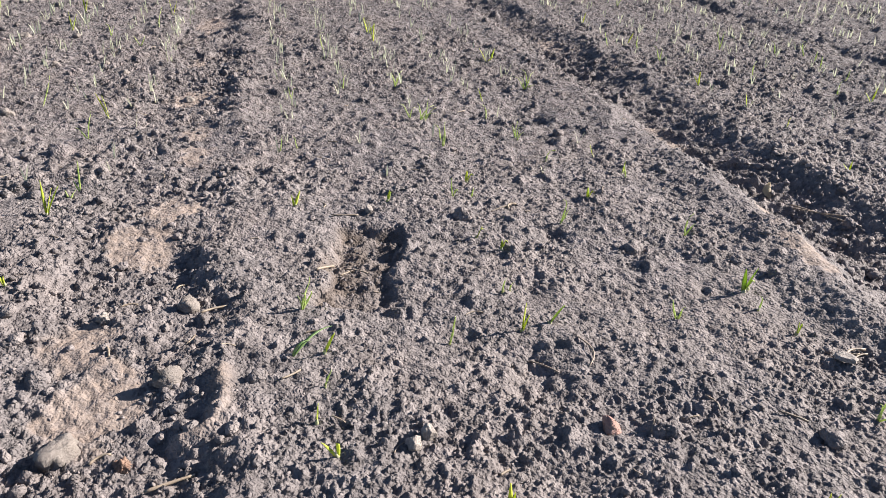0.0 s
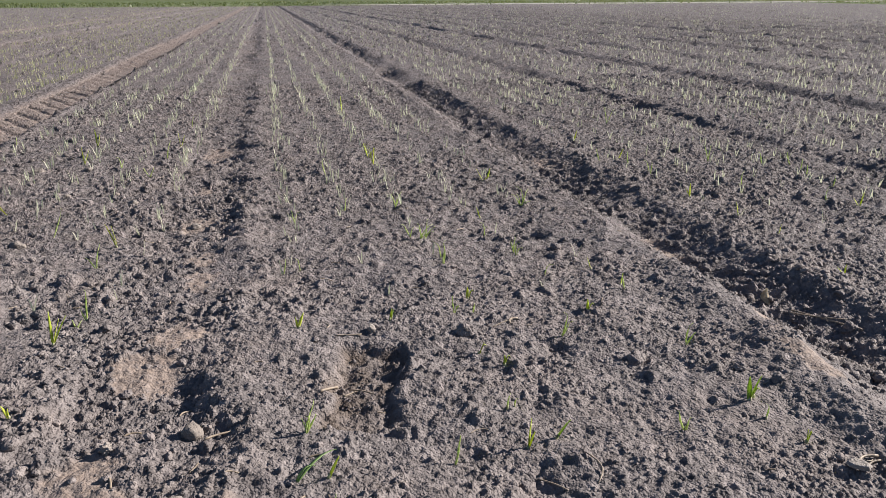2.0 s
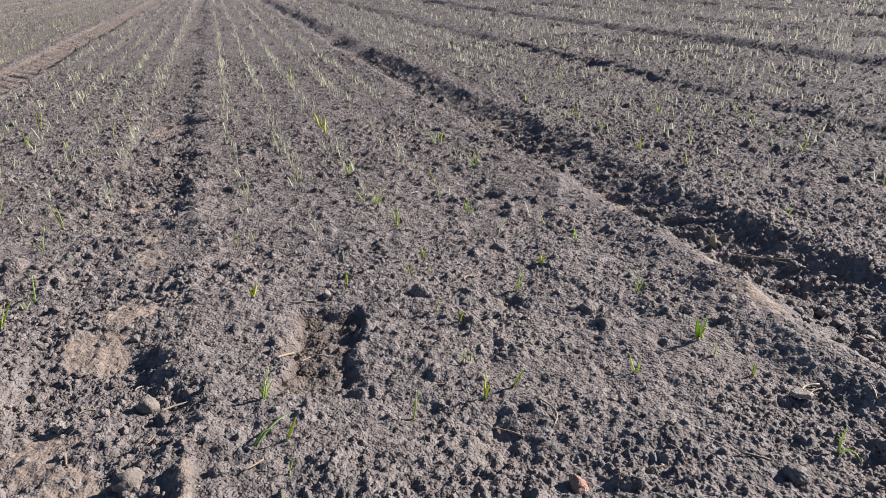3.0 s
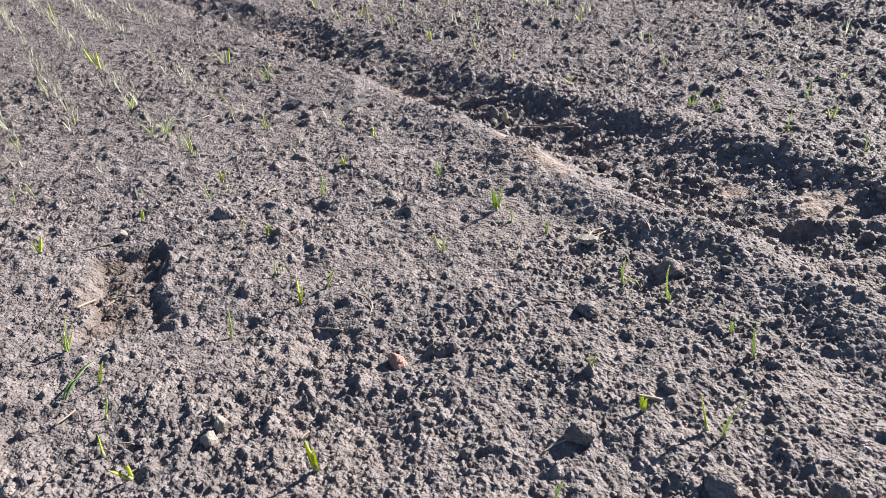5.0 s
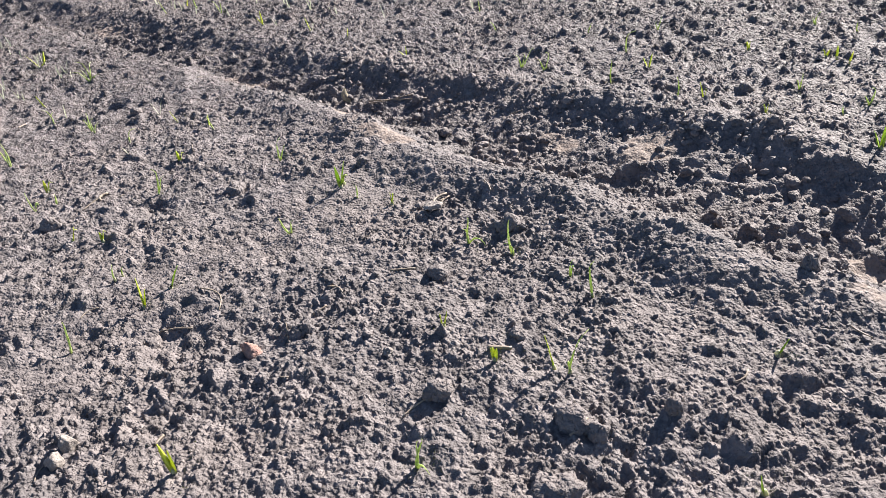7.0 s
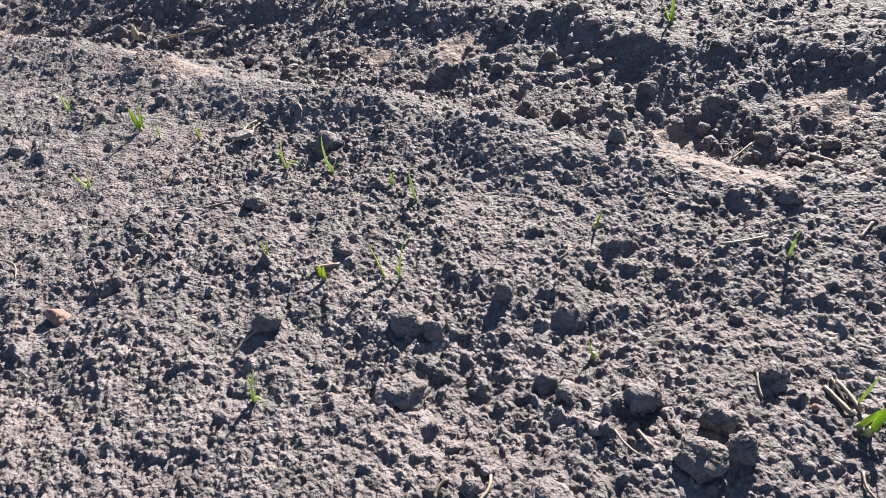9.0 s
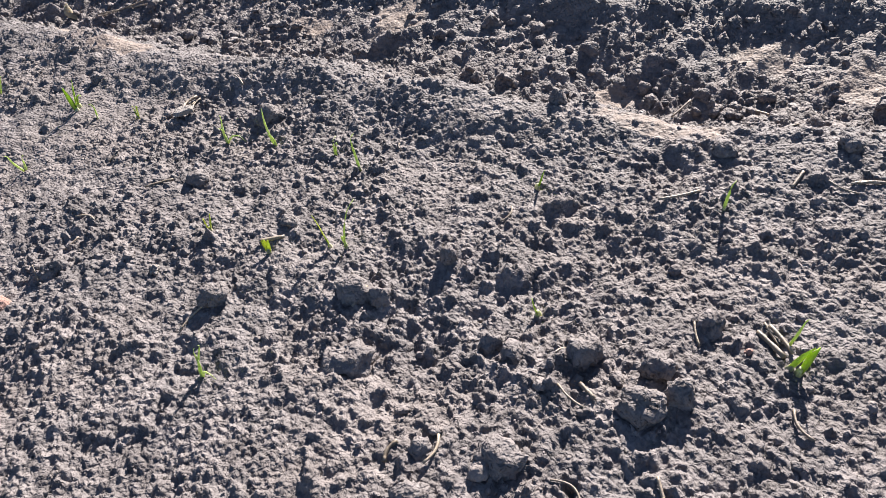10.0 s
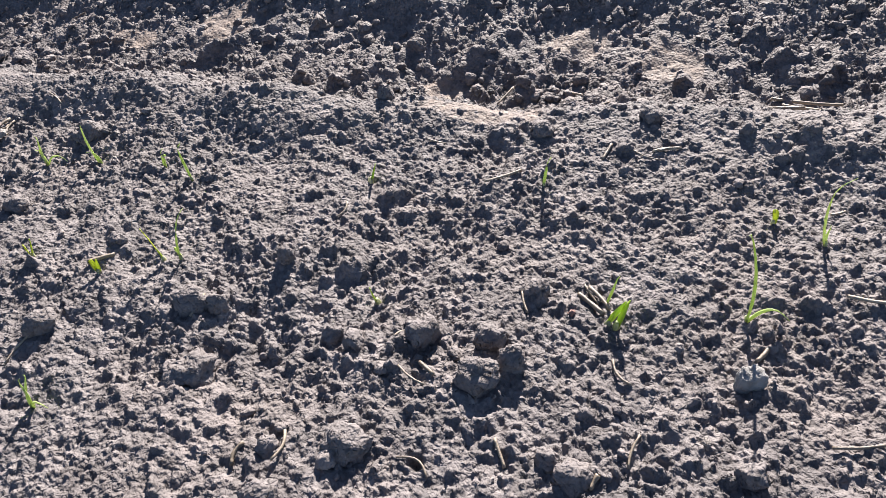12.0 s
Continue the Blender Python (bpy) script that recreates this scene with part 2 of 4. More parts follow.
def relief(x, y):
    z = 0.006 * grain(x, y, 0.31, 1) + 0.0055 * grain(x, y, 0.11, 2) + 0.0036 * grain(x, y, 0.042, 3)
    z = z - 0.011 + 0.018 * step(y, -0.3, 1.2) - 0.007 * step(y, 2.0, 6.0)
    near = 1 - step(np.hypot(x - 0.5, y - 0.6), 3.0, 6.0)
    rough = np.ones_like(x)
    pan = np.zeros_like(x)
    # deep wheel ruts, steep on the side towards the sun, with a thrown-up rim
    k = np.round((x - RUT) / PITCH)
    here = (k == 0) * (1 - step(y, 2.0, 3.5))
    deep = np.where(k == -1, 0.0, 1.0) * (1 - 0.05 * np.abs(k).clip(0, 4))
    u = x - RUT - k * PITCH + (0.014 * grain(x * 0 + k * 7, y, 0.45, 5) + 0.012 * grain(x * 0 + k * 3, y, 0.13, 6)) * here + 0.02 * grain(x * 0 + k * 7, y, 3.0, 5) * (1 - here) + 0.008 * grain(x, y, 0.05, 16)
    broad = 0.195 - 0.06 * step(y, 0.8, 1.2)
    wall = np.where(k == 0, ((u + 0.1) / broad).clip(0, 1) ** 1.25, step(u, 0.0, 0.095))
    floor_ = step(u, -0.2, -0.105) * (1 - wall)
    cleats = np.maximum(0, np.sin(2 * np.pi * (y + 0.9 * u + 0.05 * grain(x, y, 0.4, 31)) / 0.115)) ** 2
    z = z + deep * (-(0.034 + (k == 0) * (0.008 - 0.008 * step(y, 0.7, 1.1) - 0.006 * step(y, 1.3, 2.0) + 0.02 * step(y, 2.6, 6.0))) * floor_ * (1 + (0.2 + 0.2 * (k == 0)) * grain(x * 0 + k, y, 0.24, 7)) + 0.007 * here * floor_ * cleats * (1 + grain(x, y, 0.1, 33)))
    crest = 0.006 + 0.011 * (k == 0) * (1 - step(y, 0.9, 1.6))
    z = z + deep * (crest * np.exp(-((u + 0.2) / np.where(u < -0.2, 0.058, 0.07)) ** 2) * (1 + 0.4 * grain(x, y, 0.16, 8) + 0.25 * grain(x, y, 0.05, 44)) + (0.012 - 0.005 * step(y, 1.1, 1.8)) * np.exp(-((u - np.where(k == 0, broad - 0.075, 0.12)) / 0.045) ** 2) * (1 + 0.5 * grain(x, y, 0.12, 9)))
    # shallow older ruts
    m = np.round((x - SHALLOW) / PITCH)
    w = x - SHALLOW - m * PITCH + 0.012 * grain(x * 0 + m * 5, y, 0.5, 10)
    scallop = 0.016 * np.sin(2 * np.pi * y / 0.29 + 1.2) + 0.022 * grain(x, y, 0.07, 17) + 0.012 * grain(x, y, 0.025, 37)
    bed = step(w, -0.13, -0.07) * (1 - step(w + scallop, 0.06, 0.125))
    z = z - (0.016 - 0.005 * (m == 0) * (1 - step(y, 0.85, 1.15)) + 0.01 * (m != 0) * step(y, 2.2, 3.5)) * bed * (1 + 0.7 * grain(x * 0 + m, y, 0.19, 11))
    z = z + 0.005 * (m == 0) * (1 + 0.6 * grain(x, y, 0.08, 39)) * np.exp(-((w + scallop - 0.14) / 0.028) ** 2)
    rough = rough + 0.35 * bed + 0.6 * floor_ * deep - 0.15 * (k == 0) * np.exp(-((u + 0.22) / 0.06) ** 2) + 0.3 * step(y, 0.55, 0.75) * (1 - step(y, 1.1, 1.5)) * (1 - step(x, 0.3, 0.5))
    # fresh tyre print with slanting cleats
    v = x - TYRE + 0.01 * grain(x * 0, y, 0.6, 12)
    print_ = step(v, -0.14, -0.115) * (1 - step(v, 0.115, 0.14))
    bars = np.sin(2 * np.pi * (y + 1.7 * v + 0.008 * grain(x, y, 0.09, 32)) / 0.19)
    z = z + print_ * (-0.012 + 0.008 * step(bars, -0.9, -0.3) * (1 - step(y, 8.0, 10.0)) + 0.007 * step(y, 8.0, 10.0)) + 0.008 * np.exp(-((np.abs(v) - 0.155) / 0.02) ** 2)
    rough = rough * (1 - 0.85 * print_)
    pan = np.maximum(pan, print_ * (0.9 + 0.2 * grain(x, y, 0.05, 13)))
    # faint pale wheel marks beyond it
    for far_mark in (-3.0, -4.4):
        pan = np.maximum(pan, 0.45 * np.exp(-((x - far_mark + 0.05 * grain(x, y, 1.0, 14)) / 0.16) ** 2))
    # footprint and hollows
    fx, fy = x - 0.197, y - 1.116
    along, across = 0.234 * fx + 0.972 * fy, 0.972 * fx - 0.234 * fy
    waist = 0.05 + 0.01 * grain(x, y, 0.045, 38) - 0.004 * np.exp(-((along + 0.05) / 0.04) ** 2) + 0.007 * grain(x, y, 0.018, 15)
    reach = 0.012 * grain(x, y, 0.03, 40)
    foot = (1 - step(np.abs(along) + reach, 0.105, 0.135)) * (1 - step(np.abs(across), waist - 0.011, waist + 0.011))
    z = z - foot * (0.016 + 0.003 * np.sin(along * 30) + 0.02 * across + 0.004 * grain(x, y, 0.022, 41))
    rough = rough * (1 + 0.2 * foot)
    pan = np.maximum(pan, 0.3 * foot * step(-across, 0.0, 0.04))
    for cx, cy, rx, ry, dep in ((-0.024, 0.813, 0.04, 0.045, 0.012), (0.367, 0.812, 0.045, 0.06, 0.014), (0.49, 0.285, 0.05, 0.075, 0.012), (0.476, 0.405, 0.03, 0.035, 0.009), (0.532, 0.31, 0.04, 0.05, 0.012), (0.444, 0.151, 0.008, 0.008, 0.022), (0.67, 1.757, 0.05, 0.035, 0.02), (0.334, 1.174, 0.04, 0.05, 0.008), (0.506, 1.167, 0.03, 0.04, 0.014), (0.592, 0.242, 0.05, 0.06, 0.01), (0.082, 0.641, 0.05, 0.06, 0.012), (0.802, 0.191, 0.03, 0.04, 0.012)):
        z = z - 0.8 * dep * oval(x, y, cx, cy, rx, ry, 0.9)
    # one cleat's curved ridge left standing on the bank
    bald = np.zeros_like(x)
    for (ax, ay), (bx, by) in zip(RIDGE, RIDGE[1:]):
        t = (((x - ax) * (bx - ax) + (y - ay) * (by - ay)) / ((bx - ax) ** 2 + (by - ay) ** 2)).clip(0, 1)
        bald = np.maximum(bald, np.exp(-((x - ax - t * (bx - ax)) ** 2 + (y - ay - t * (by - ay)) ** 2) / 0.011 ** 2))
    z = z + 0.011 * bald * (1 + 0.4 * grain(x, y, 0.02, 43))
    bald = 0.8 * bald
    for cx, cy, rx, ry in PANS_LEFT + PANS_RUT:
        bald = np.maximum(bald, oval(x, y, cx, cy, rx * 1.12, ry * 1.12))
    # pressed spots further along the ruts
    again = step(grain(x * 0 + k * 2, y, 0.17, 18), 0.25, 0.6) * step(grain(x, y, 0.09, 19), -0.5, 0.3)
    bald = np.maximum(bald, 0.7 * again * step(y, 3.0, 3.6) * np.maximum(bed * (m == 0), np.exp(-((u + 0.15) / 0.04) ** 2) * (k == 0)))
    pan = np.maximum(pan, bald)
    rough = rough * (1 - 0.68 * bald)
    # crumbs of all sizes
    patch = 0.75 + 0.45 * grain(x, y, 0.23, 20)
    knobby = (0.95 + 0.5 * grain(x, y, 0.06, 355) + 0.3 * grain(x, y, 0.19, 356)).clip(0.3, 1.6)
    left = 1 + 0.35 * (1 - step(x, -0.25, 0.05))
    z = z + rough * left * (lumps(x, y, 0.06, 0.005, 0.017, 0.3, 100, 0.55, 0.7) * patch)
    small = lumps(x, y, 0.032, 0.003, 0.0095, 0.3, 200, 0.6, 0.75)
    outer = 1 - step(np.minimum(np.minimum(x - ROUND[0], ROUND[1] - x), ROUND[3] - y), -0.1, 0.35)
    small = small + outer * lumps(x, y, 0.026, 0.004, 0.0115, 0.6, 250, 0.62, 0.55) + outer * lumps(x, y, 0.047, 0.007, 0.018, 0.3, 270, 0.6, 0.55)
    fine = near > 0.01
    if fine.any():
        xs, ys = x[fine], y[fine]
        mid = lumps(xs, ys, 0.0118, 0.002, 0.0052, 0.48, 300, 0.68, 0.75) + lumps(xs, ys, 0.0066, 0.0016, 0.0032, 0.8, 350, 0.8, 0.8)
        small[fine] += near[fine] * mid * knobby[fine]
    close = (x > CLOSE[0] - 0.02) & (x < CLOSE[1] + 0.02) & (y > CLOSE[2] - 0.02) & (y < CLOSE[3] + 0.02)
    if close.any():
        xs, ys = x[close], y[close]
        edge = np.minimum(np.minimum(xs - CLOSE[0], CLOSE[1] - xs), np.minimum(ys - CLOSE[2] + 0.2, CLOSE[3] - ys))
        small[close] += step(edge, 0.0, 0.2) * (lumps(xs, ys, 0.0046, 0.0013, 0.0023, 0.75, 370, 0.7, 0.75) + 0.0005 * grain(xs, ys, 0.0032, 380))
    z = z + rough * small + (1 - near) * rough * (0.008 * np.abs(grain(x, y, 0.06, 25)) + (0.01 + 0.0025 * (np.hypot(x, y) - 5)).clip(0, 0.026) * grain(x, y, 0.027, 26) + lumps(x, y, 0.1, 0.008, 0.03, 0.5, 400, 0.7))
    z = z + (0.25 + 0.75 * rough.clip(0, 1)) * (0.0022 * grain(x, y, 0.011, 21) + 0.0014 * grain(x, y, 0.0062, 22))
    # beyond the field: a grass verge, and a pale lane
    ragged = 0.8 * grain(x, y, 2.5, 23) + 0.4 * grain(x, y, 0.7, 24)
    grass = np.maximum(step(y - 56 - 0.2 * x + ragged, -0.4, 0.4), step(x - 29 - 0.5 * (y - 22) + ragged, -0.4, 0.4))
    lane = grass * step(y - 0.2 * x, 57, 58) * (1 - step(y - 0.2 * x, 66, 68)) * step(x, 2, 12)
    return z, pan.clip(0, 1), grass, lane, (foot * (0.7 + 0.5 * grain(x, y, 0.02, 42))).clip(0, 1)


def height(x, y):
    return float(land(np.array([float(x)]), np.array([float(y)]))[0][0])


def heights(places):
    x, y = np.array(places, dtype=float).T
    return land(x, y)[0]


def spread(centre_low, centre_high, fine, ends, rates, far_rate=0.06, far_from=14.0):
    """Grid lines: evenly fine between two places, wider and wider apart beyond them."""
    lines = list(np.arange(centre_low, centre_high + fine / 2, fine))
    for side, end, rate in ((-1, ends[0], rates[0]), (1, ends[1], rates[1])):
        at, dist, more = (centre_low if side < 0 else centre_high), 0.0, []
        while dist < end:
            dist += fine + rate * dist + (far_rate * (dist - far_from) if dist > far_from else 0)
            more.append(at + side * dist)
        lines = more[::-1] + lines if side < 0 else lines + more
    return np.array(lines)


def bulk_mesh(name, co, faces, material, smooth):
    """A mesh from arrays of places and of faces that all have as many corners."""
    mesh = bpy.data.meshes.new(name)
    corners = faces.shape[1]
    mesh.vertices.add(len(co))
    mesh.vertices.foreach_set("co", co.astype(np.float32).ravel())
    mesh.loops.add(faces.size)
    mesh.loops.foreach_set("vertex_index", faces.astype(np.int32).ravel())
    mesh.polygons.add(len(faces))
    mesh.polygons.foreach_set("loop_start", np.arange(0, faces.size, corners, dtype=np.int32))
    mesh.polygons.foreach_set("use_smooth", np.full(len(faces), smooth, dtype=bool))
    mesh.update(calc_edges=True)
    mesh.materials.append(material)
    return mesh


def grid(gx, gy, holes=()):
    """Places and faces of a grid of lines; no face lies wholly within a hole."""
    x, y = np.meshgrid(gx, gy)
    nx, ny = len(gx), len(gy)
    a = (np.arange(ny - 1)[:, None] * nx + np.arange(nx - 1)[None, :]).ravel()
    faces = np.stack([a, a + 1, a + nx + 1, a + nx], 1)
    x, y = x.ravel(), y.ravel()
    for left, right, front, back in holes:
        inside = (x > left) & (x < right) & (y > front) & (y < back)
        faces = faces[~inside[faces].all(1)]
    return x, y, faces


def inset(box, by):
    return (box[0] + by, box[1] - by, box[2] + by, box[3] - by)


def sheet(name, grids):
    """The ground: a wide grid, with finer ones set into it where it is seen close by. Each: lines in x, lines in y, the boxes of those set into it."""
    xs, ys, faces, sunk, start = [], [], [], [], 0
    for n, (gx, gy, boxes) in enumerate(grids):
        x, y, f = grid(gx, gy, [inset(box, 0.03 if n == 0 else 0.01) for box in boxes])
        low = np.zeros_like(x)
        for box in boxes:
            low += (0.0003 if n or box is WIDER else 0.004) * ((x > box[0]) & (x < box[1]) & (y > box[2]) & (y < box[3]))
        xs.append(x), ys.append(y), faces.append(f + start), sunk.append(low)
        start += len(x)
    x, y = np.concatenate(xs), np.concatenate(ys)
    z, pan, grass, lane, darker = land(x, y)
    mesh = bulk_mesh(name, np.stack([x, y, z - np.concatenate(sunk)], 1), np.concatenate(faces), SOIL, True)
    for key, values in (("pan", pan), ("grass", grass), ("lane", lane), ("darker", darker)):
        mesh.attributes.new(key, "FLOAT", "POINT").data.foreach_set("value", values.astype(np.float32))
    return new(name, mesh)


ground = sheet("ground", [
    (spread(-4.2, 10.0, 0.044, (600, 600), (0.03, 0.018), 0.05, 30), spread(5.15, 5.21, 0.034, (66, 900), (0.02, 0.023), 0.05, 60), [WIDER, TRACK]),
    (np.arange(TRACK[0], TRACK[1], 0.02), np.arange(TRACK[2], TRACK[3], 0.024), []),
    (np.arange(WIDER[0], WIDER[1], 0.0085), np.arange(WIDER[2], WIDER[3], 0.0095), [ROUND, MIDDLE, ASIDE]),
    (np.arange(MIDDLE[0], MIDDLE[1], 0.0049), np.arange(MIDDLE[2], MIDDLE[3], 0.0052), []),
    (np.arange(ASIDE[0], ASIDE[1], 0.005), np.arange(ASIDE[2], ASIDE[3], 0.005), []),
    (np.arange(ROUND[0], ROUND[1], 0.0026), np.arange(ROUND[2], ROUND[3], 0.0026), [CLOSE]),
    (np.arange(CLOSE[0], CLOSE[1], 0.00145), np.arange(CLOSE[2], CLOSE[3], 0.00145), [])])
tagged(ground, "bare crumbly grey-brown field soil with wheel ruts", "soil", kind="structure")

# ---- clods and stones ----


def part(name, bm, material, parent, label=""):
    mesh = bpy.data.meshes.new(name)
    bm.to_mesh(mesh)
    bm.free()
    for p in mesh.polygons:
        p.use_smooth = True
    mesh.materials.append(material)
    ob = new(name, mesh)
    if parent:
        ob.parent = parent
    return tagged(ob, label)


def lump_mesh(w, d, h, seed, flats=9, wear=0.12, cuts=(0.6, 0.95), top=None, level=3):
    """A broken lump: an icosphere cut by uneven planes, then roughened."""
    rng = random.Random(seed)
    planes = []
    for _ in range(flats):
        n = Vector((rng.uniform(-1, 1), rng.uniform(-1, 1), rng.uniform(-0.6, 1))).normalized()
        planes.append((n, rng.uniform(*cuts)))
    if top:
        planes.append((Vector((0.18, 0.08, 1)).normalized(), top))
    bm = bmesh.new()
    bmesh.ops.create_icosphere(bm, subdivisions=level, radius=1)
    shift = Vector((rng.uniform(0, 50), rng.uniform(0, 50), 0))
    for v in bm.verts:
        n = v.co.normalized()
        r = min([1.0] + [q / max(n.dot(m), 1e-3) for m, q in planes])
        r += wear * noise.fractal(n * 2.8 + shift, 0.7, 2.1, 6)
        v.co = Vector((n.x * r * w / 2, n.y * r * d / 2, n.z * r * h / 2))
    return bm


COUNT = [0]


def clod(x, y, w, h, kind="clod", turn=None, sink=0.4, d=None, flats=11, wear=0.28, top=None):
    COUNT[0] += 1
    words = {"clod": ("soil_clod", "rough grey-brown clod of dry soil on the field", "clod", CRUMB),
             "dry": ("soil_clod", "pale tan clod of dry crumbly clay on bare soil", "clod", CLAY),
             "pale": ("stone", "pale angular stone lying on bare soil", "stone", PALE),
             "grey": ("stone", "grey flat-topped angular stone set in bare soil", "stone", GREY),
             "pink": ("stone", "pinkish-brown rounded stone half sunk in soil", "stone", PINK),
             "rust": ("stone", "rusty brown angular stone in the wheel rut", "stone", RUST)}
    name, label, category, mat = words[kind]
    ob = part(name, lump_mesh(w, d or w * 0.85, h, COUNT[0] * 7, flats if kind in ("clod", "dry") else flats + 7, wear, (0.6, 0.95) if kind in ("clod", "dry") else (0.45, 0.72), top, 3 if kind in ("clod", "dry") else 4), mat, None)
    under = heights([(x + a, y + b) for a, b in ((0, 0), (w * 0.4, 0), (-w * 0.4, 0), (0, w * 0.4), (0, -w * 0.4))])
    ground_z = float(under.min())
    if kind not in ("clod", "dry"):
        ground_z = 0.5 * ground_z + 0.5 * float(under[:3].max())
    ob.matrix_world = pose(x, y, ground_z + h * (0.5 - sink) * 0.95, 0, 0, COUNT[0] * 67 % 360 if turn is None else turn)
    return tagged(ob, label, category, "clods on the field" if kind in ("clod", "dry") else "stones on the field")


# along the shallow rut
clod(-0.146, 0.793, 0.052, 0.042, "dry", d=0.036, flats=7, top=0.55)
clod(-0.082, 0.766, 0.026, 0.02, "rust", flats=6)
clod(-0.046, 0.881, 0.04, 0.038, "dry", d=0.032)
clod(-0.038, 1.039, 0.036, 0.032, "dry")
clod(-0.138, 1.017, 0.028, 0.022, "pale")
clod(-0.079, 1.979, 0.03, 0.028)
clod(-0.193, 1.674, 0.024, 0.022)
clod(-0.16, 1.747, 0.025, 0.02)
clod(-0.017, 0.794, 0.024, 0.02)
clod(-0.19, 0.91, 0.03, 0.024)
clod(0.049, 0.858, 0.028, 0.02)
# on the bed
clod(0.228, 1.286, 0.024, 0.022, "pale", wear=0.1)
clod(0.377, 1.241, 0.036, 0.032)
clod(0.618, 1.097, 0.038, 0.028)
clod(0.413, 0.721, 0.031, 0.03, "pink", flats=6, wear=0.08)
clod(0.203, 0.725, 0.024, 0.03, "pale", flats=6, wear=0.05, sink=0.4)
clod(0.22, 0.737, 0.028, 0.042, "pale", flats=7, wear=0.05, sink=0.4)
clod(0.742, 0.777, 0.042, 0.014, "pale", d=0.03, wear=0.05, sink=-0.25, top=0.4)
clod(0.764, 0.656, 0.036, 0.036)
clod(0.637, 0.658, 0.032, 0.026)
clod(0.494, 0.508, 0.032, 0.028)
clod(0.504, 0.594, 0.017, 0.014, "pale")
clod(0.544, 0.385, 0.036, 0.032)
clod(0.546, 0.362, 0.026, 0.026)
clod(0.611, 0.326, 0.021, 0.034, sink=0.33)
clod(0.539, 0.252, 0.024, 0.024)
clod(0.534, 0.233, 0.026, 0.022)
clod(0.554, 0.179, 0.036, 0.034)
clod(0.478, 0.353, 0.052, 0.04, d=0.042, flats=7, top=0.5)
clod(0.557, 0.126, 0.032, 0.03)
clod(0.519, 0.124, 0.042, 0.04)
clod(0.537, 0.102, 0.028, 0.03)
clod(0.615, 0.1, 0.03, 0.03)
clod(0.599, 0.068, 0.011, 0.01, "pink", wear=0.04)
clod(0.429, 0.257, 0.02, 0.02)
clod(0.442, 0.202, 0.04, 0.026, flats=6)
clod(0.393, 0.245, 0.03, 0.024)
clod(0.454, 0.045, 0.036, 0.028)
clod(0.602, 0.501, 0.023, 0.02)
clod(0.559, -0.065, 0.032, 0.044, "grey", flats=5, wear=0.08, sink=0.42, top=0.42)
clod(0.465, 0.062, 0.022, 0.018)
clod(0.48, -0.066, 0.026, 0.022)
clod(0.499, -0.038, 0.011, 0.009, "pale")
clod(0.353, 0.85, 0.03, 0.02)
clod(0.753, 1.031, 0.024, 0.022)
clod(0.783, 0.977, 0.026, 0.022)
# rim and floor of the deep rut
clod(0.976, 0.724, 0.022, 0.02)
clod(0.917, 0.475, 0.021, 0.02)
clod(0.975, 0.478, 0.023, 0.021)
clod(0.869, 0.323, 0.024, 0.034, flats=12)
clod(1.003, 0.254, 0.028, 0.016, "pale", d=0.018)
clod(0.838, 0.137, 0.03, 0.022)
clod(0.853, -0.061, 0.02, 0.016)
clod(0.854, -0.118, 0.026, 0.018)
clod(0.864, 0.03, 0.028, 0.022)
clod(0.981, 0.326, 0.02, 0.018)
clod(1.013, 0.195, 0.03, 0.026)
clod(1.07, 0.354, 0.036, 0.03)
clod(1.092, 0.509, 0.036, 0.03)
clod(1.049, 0.57, 0.028, 0.024)
clod(0.99, 2.059, 0.028, 0.026)
clod(1.011, 1.108, 0.022, 0.02)
clod(1.051, 1.148, 0.028, 0.022)
clod(1.549, 1.928, 0.03, 0.028)
clod(1.27, 0.749, 0.026, 0.022)
clod(1.32, 0.626, 0.03, 0.026)

# further along
clod(1.407, 2.095, 0.03, 0.025)
clod(1.517, 1.885, 0.034, 0.029)
clod(1.533, 2.053, 0.026, 0.022)
clod(1.301, 2.175, 0.022, 0.019)
clod(0.782, 2.056, 0.028, 0.024)
clod(0.844, 2.431, 0.024, 0.02)
clod(-0.659, 2.746, 0.04, 0.03, "dry")
clod(-0.511, 2.756, 0.034, 0.026, "dry")
clod(-0.493, 1.924, 0.04, 0.03, "dry")
clod(-0.297, 2.252, 0.03, 0.022, "dry")
clod(-0.357, 2.35, 0.028, 0.021, "dry")
clod(-0.119, 2.039, 0.032, 0.024, "dry")
clod(-0.492, 2.366, 0.03, 0.022, "dry")

# ---- straw and dry bits ----


def rod(points, radii, sides=6):
    """A tube along points with a radius at each."""
    bm = bmesh.new()
    rings = []
    for i, p in enumerate(points):
        ahead = (points[min(i + 1, len(points) - 1)] - points[max(i - 1, 0)]).normalized()
        side = ahead.cross(Vector((0, 0, 1)) if abs(ahead.z) < 0.95 else Vector((1, 0, 0))).normalized()
        up = side.cross(ahead)
        rings.append([bm.verts.new(p + radii[i] * (math.cos(a) * side + math.sin(a) * up)) for a in [2 * math.pi * k / sides for k in range(sides)]])
    for a, b in zip(rings, rings[1:]):
        for k in range(sides):
            bm.faces.new((a[k], a[(k + 1) % sides], b[(k + 1) % sides], b[k]))
    bm.faces.new(rings[0][::-1])
    bm.faces.new(rings[-1])
    return bm


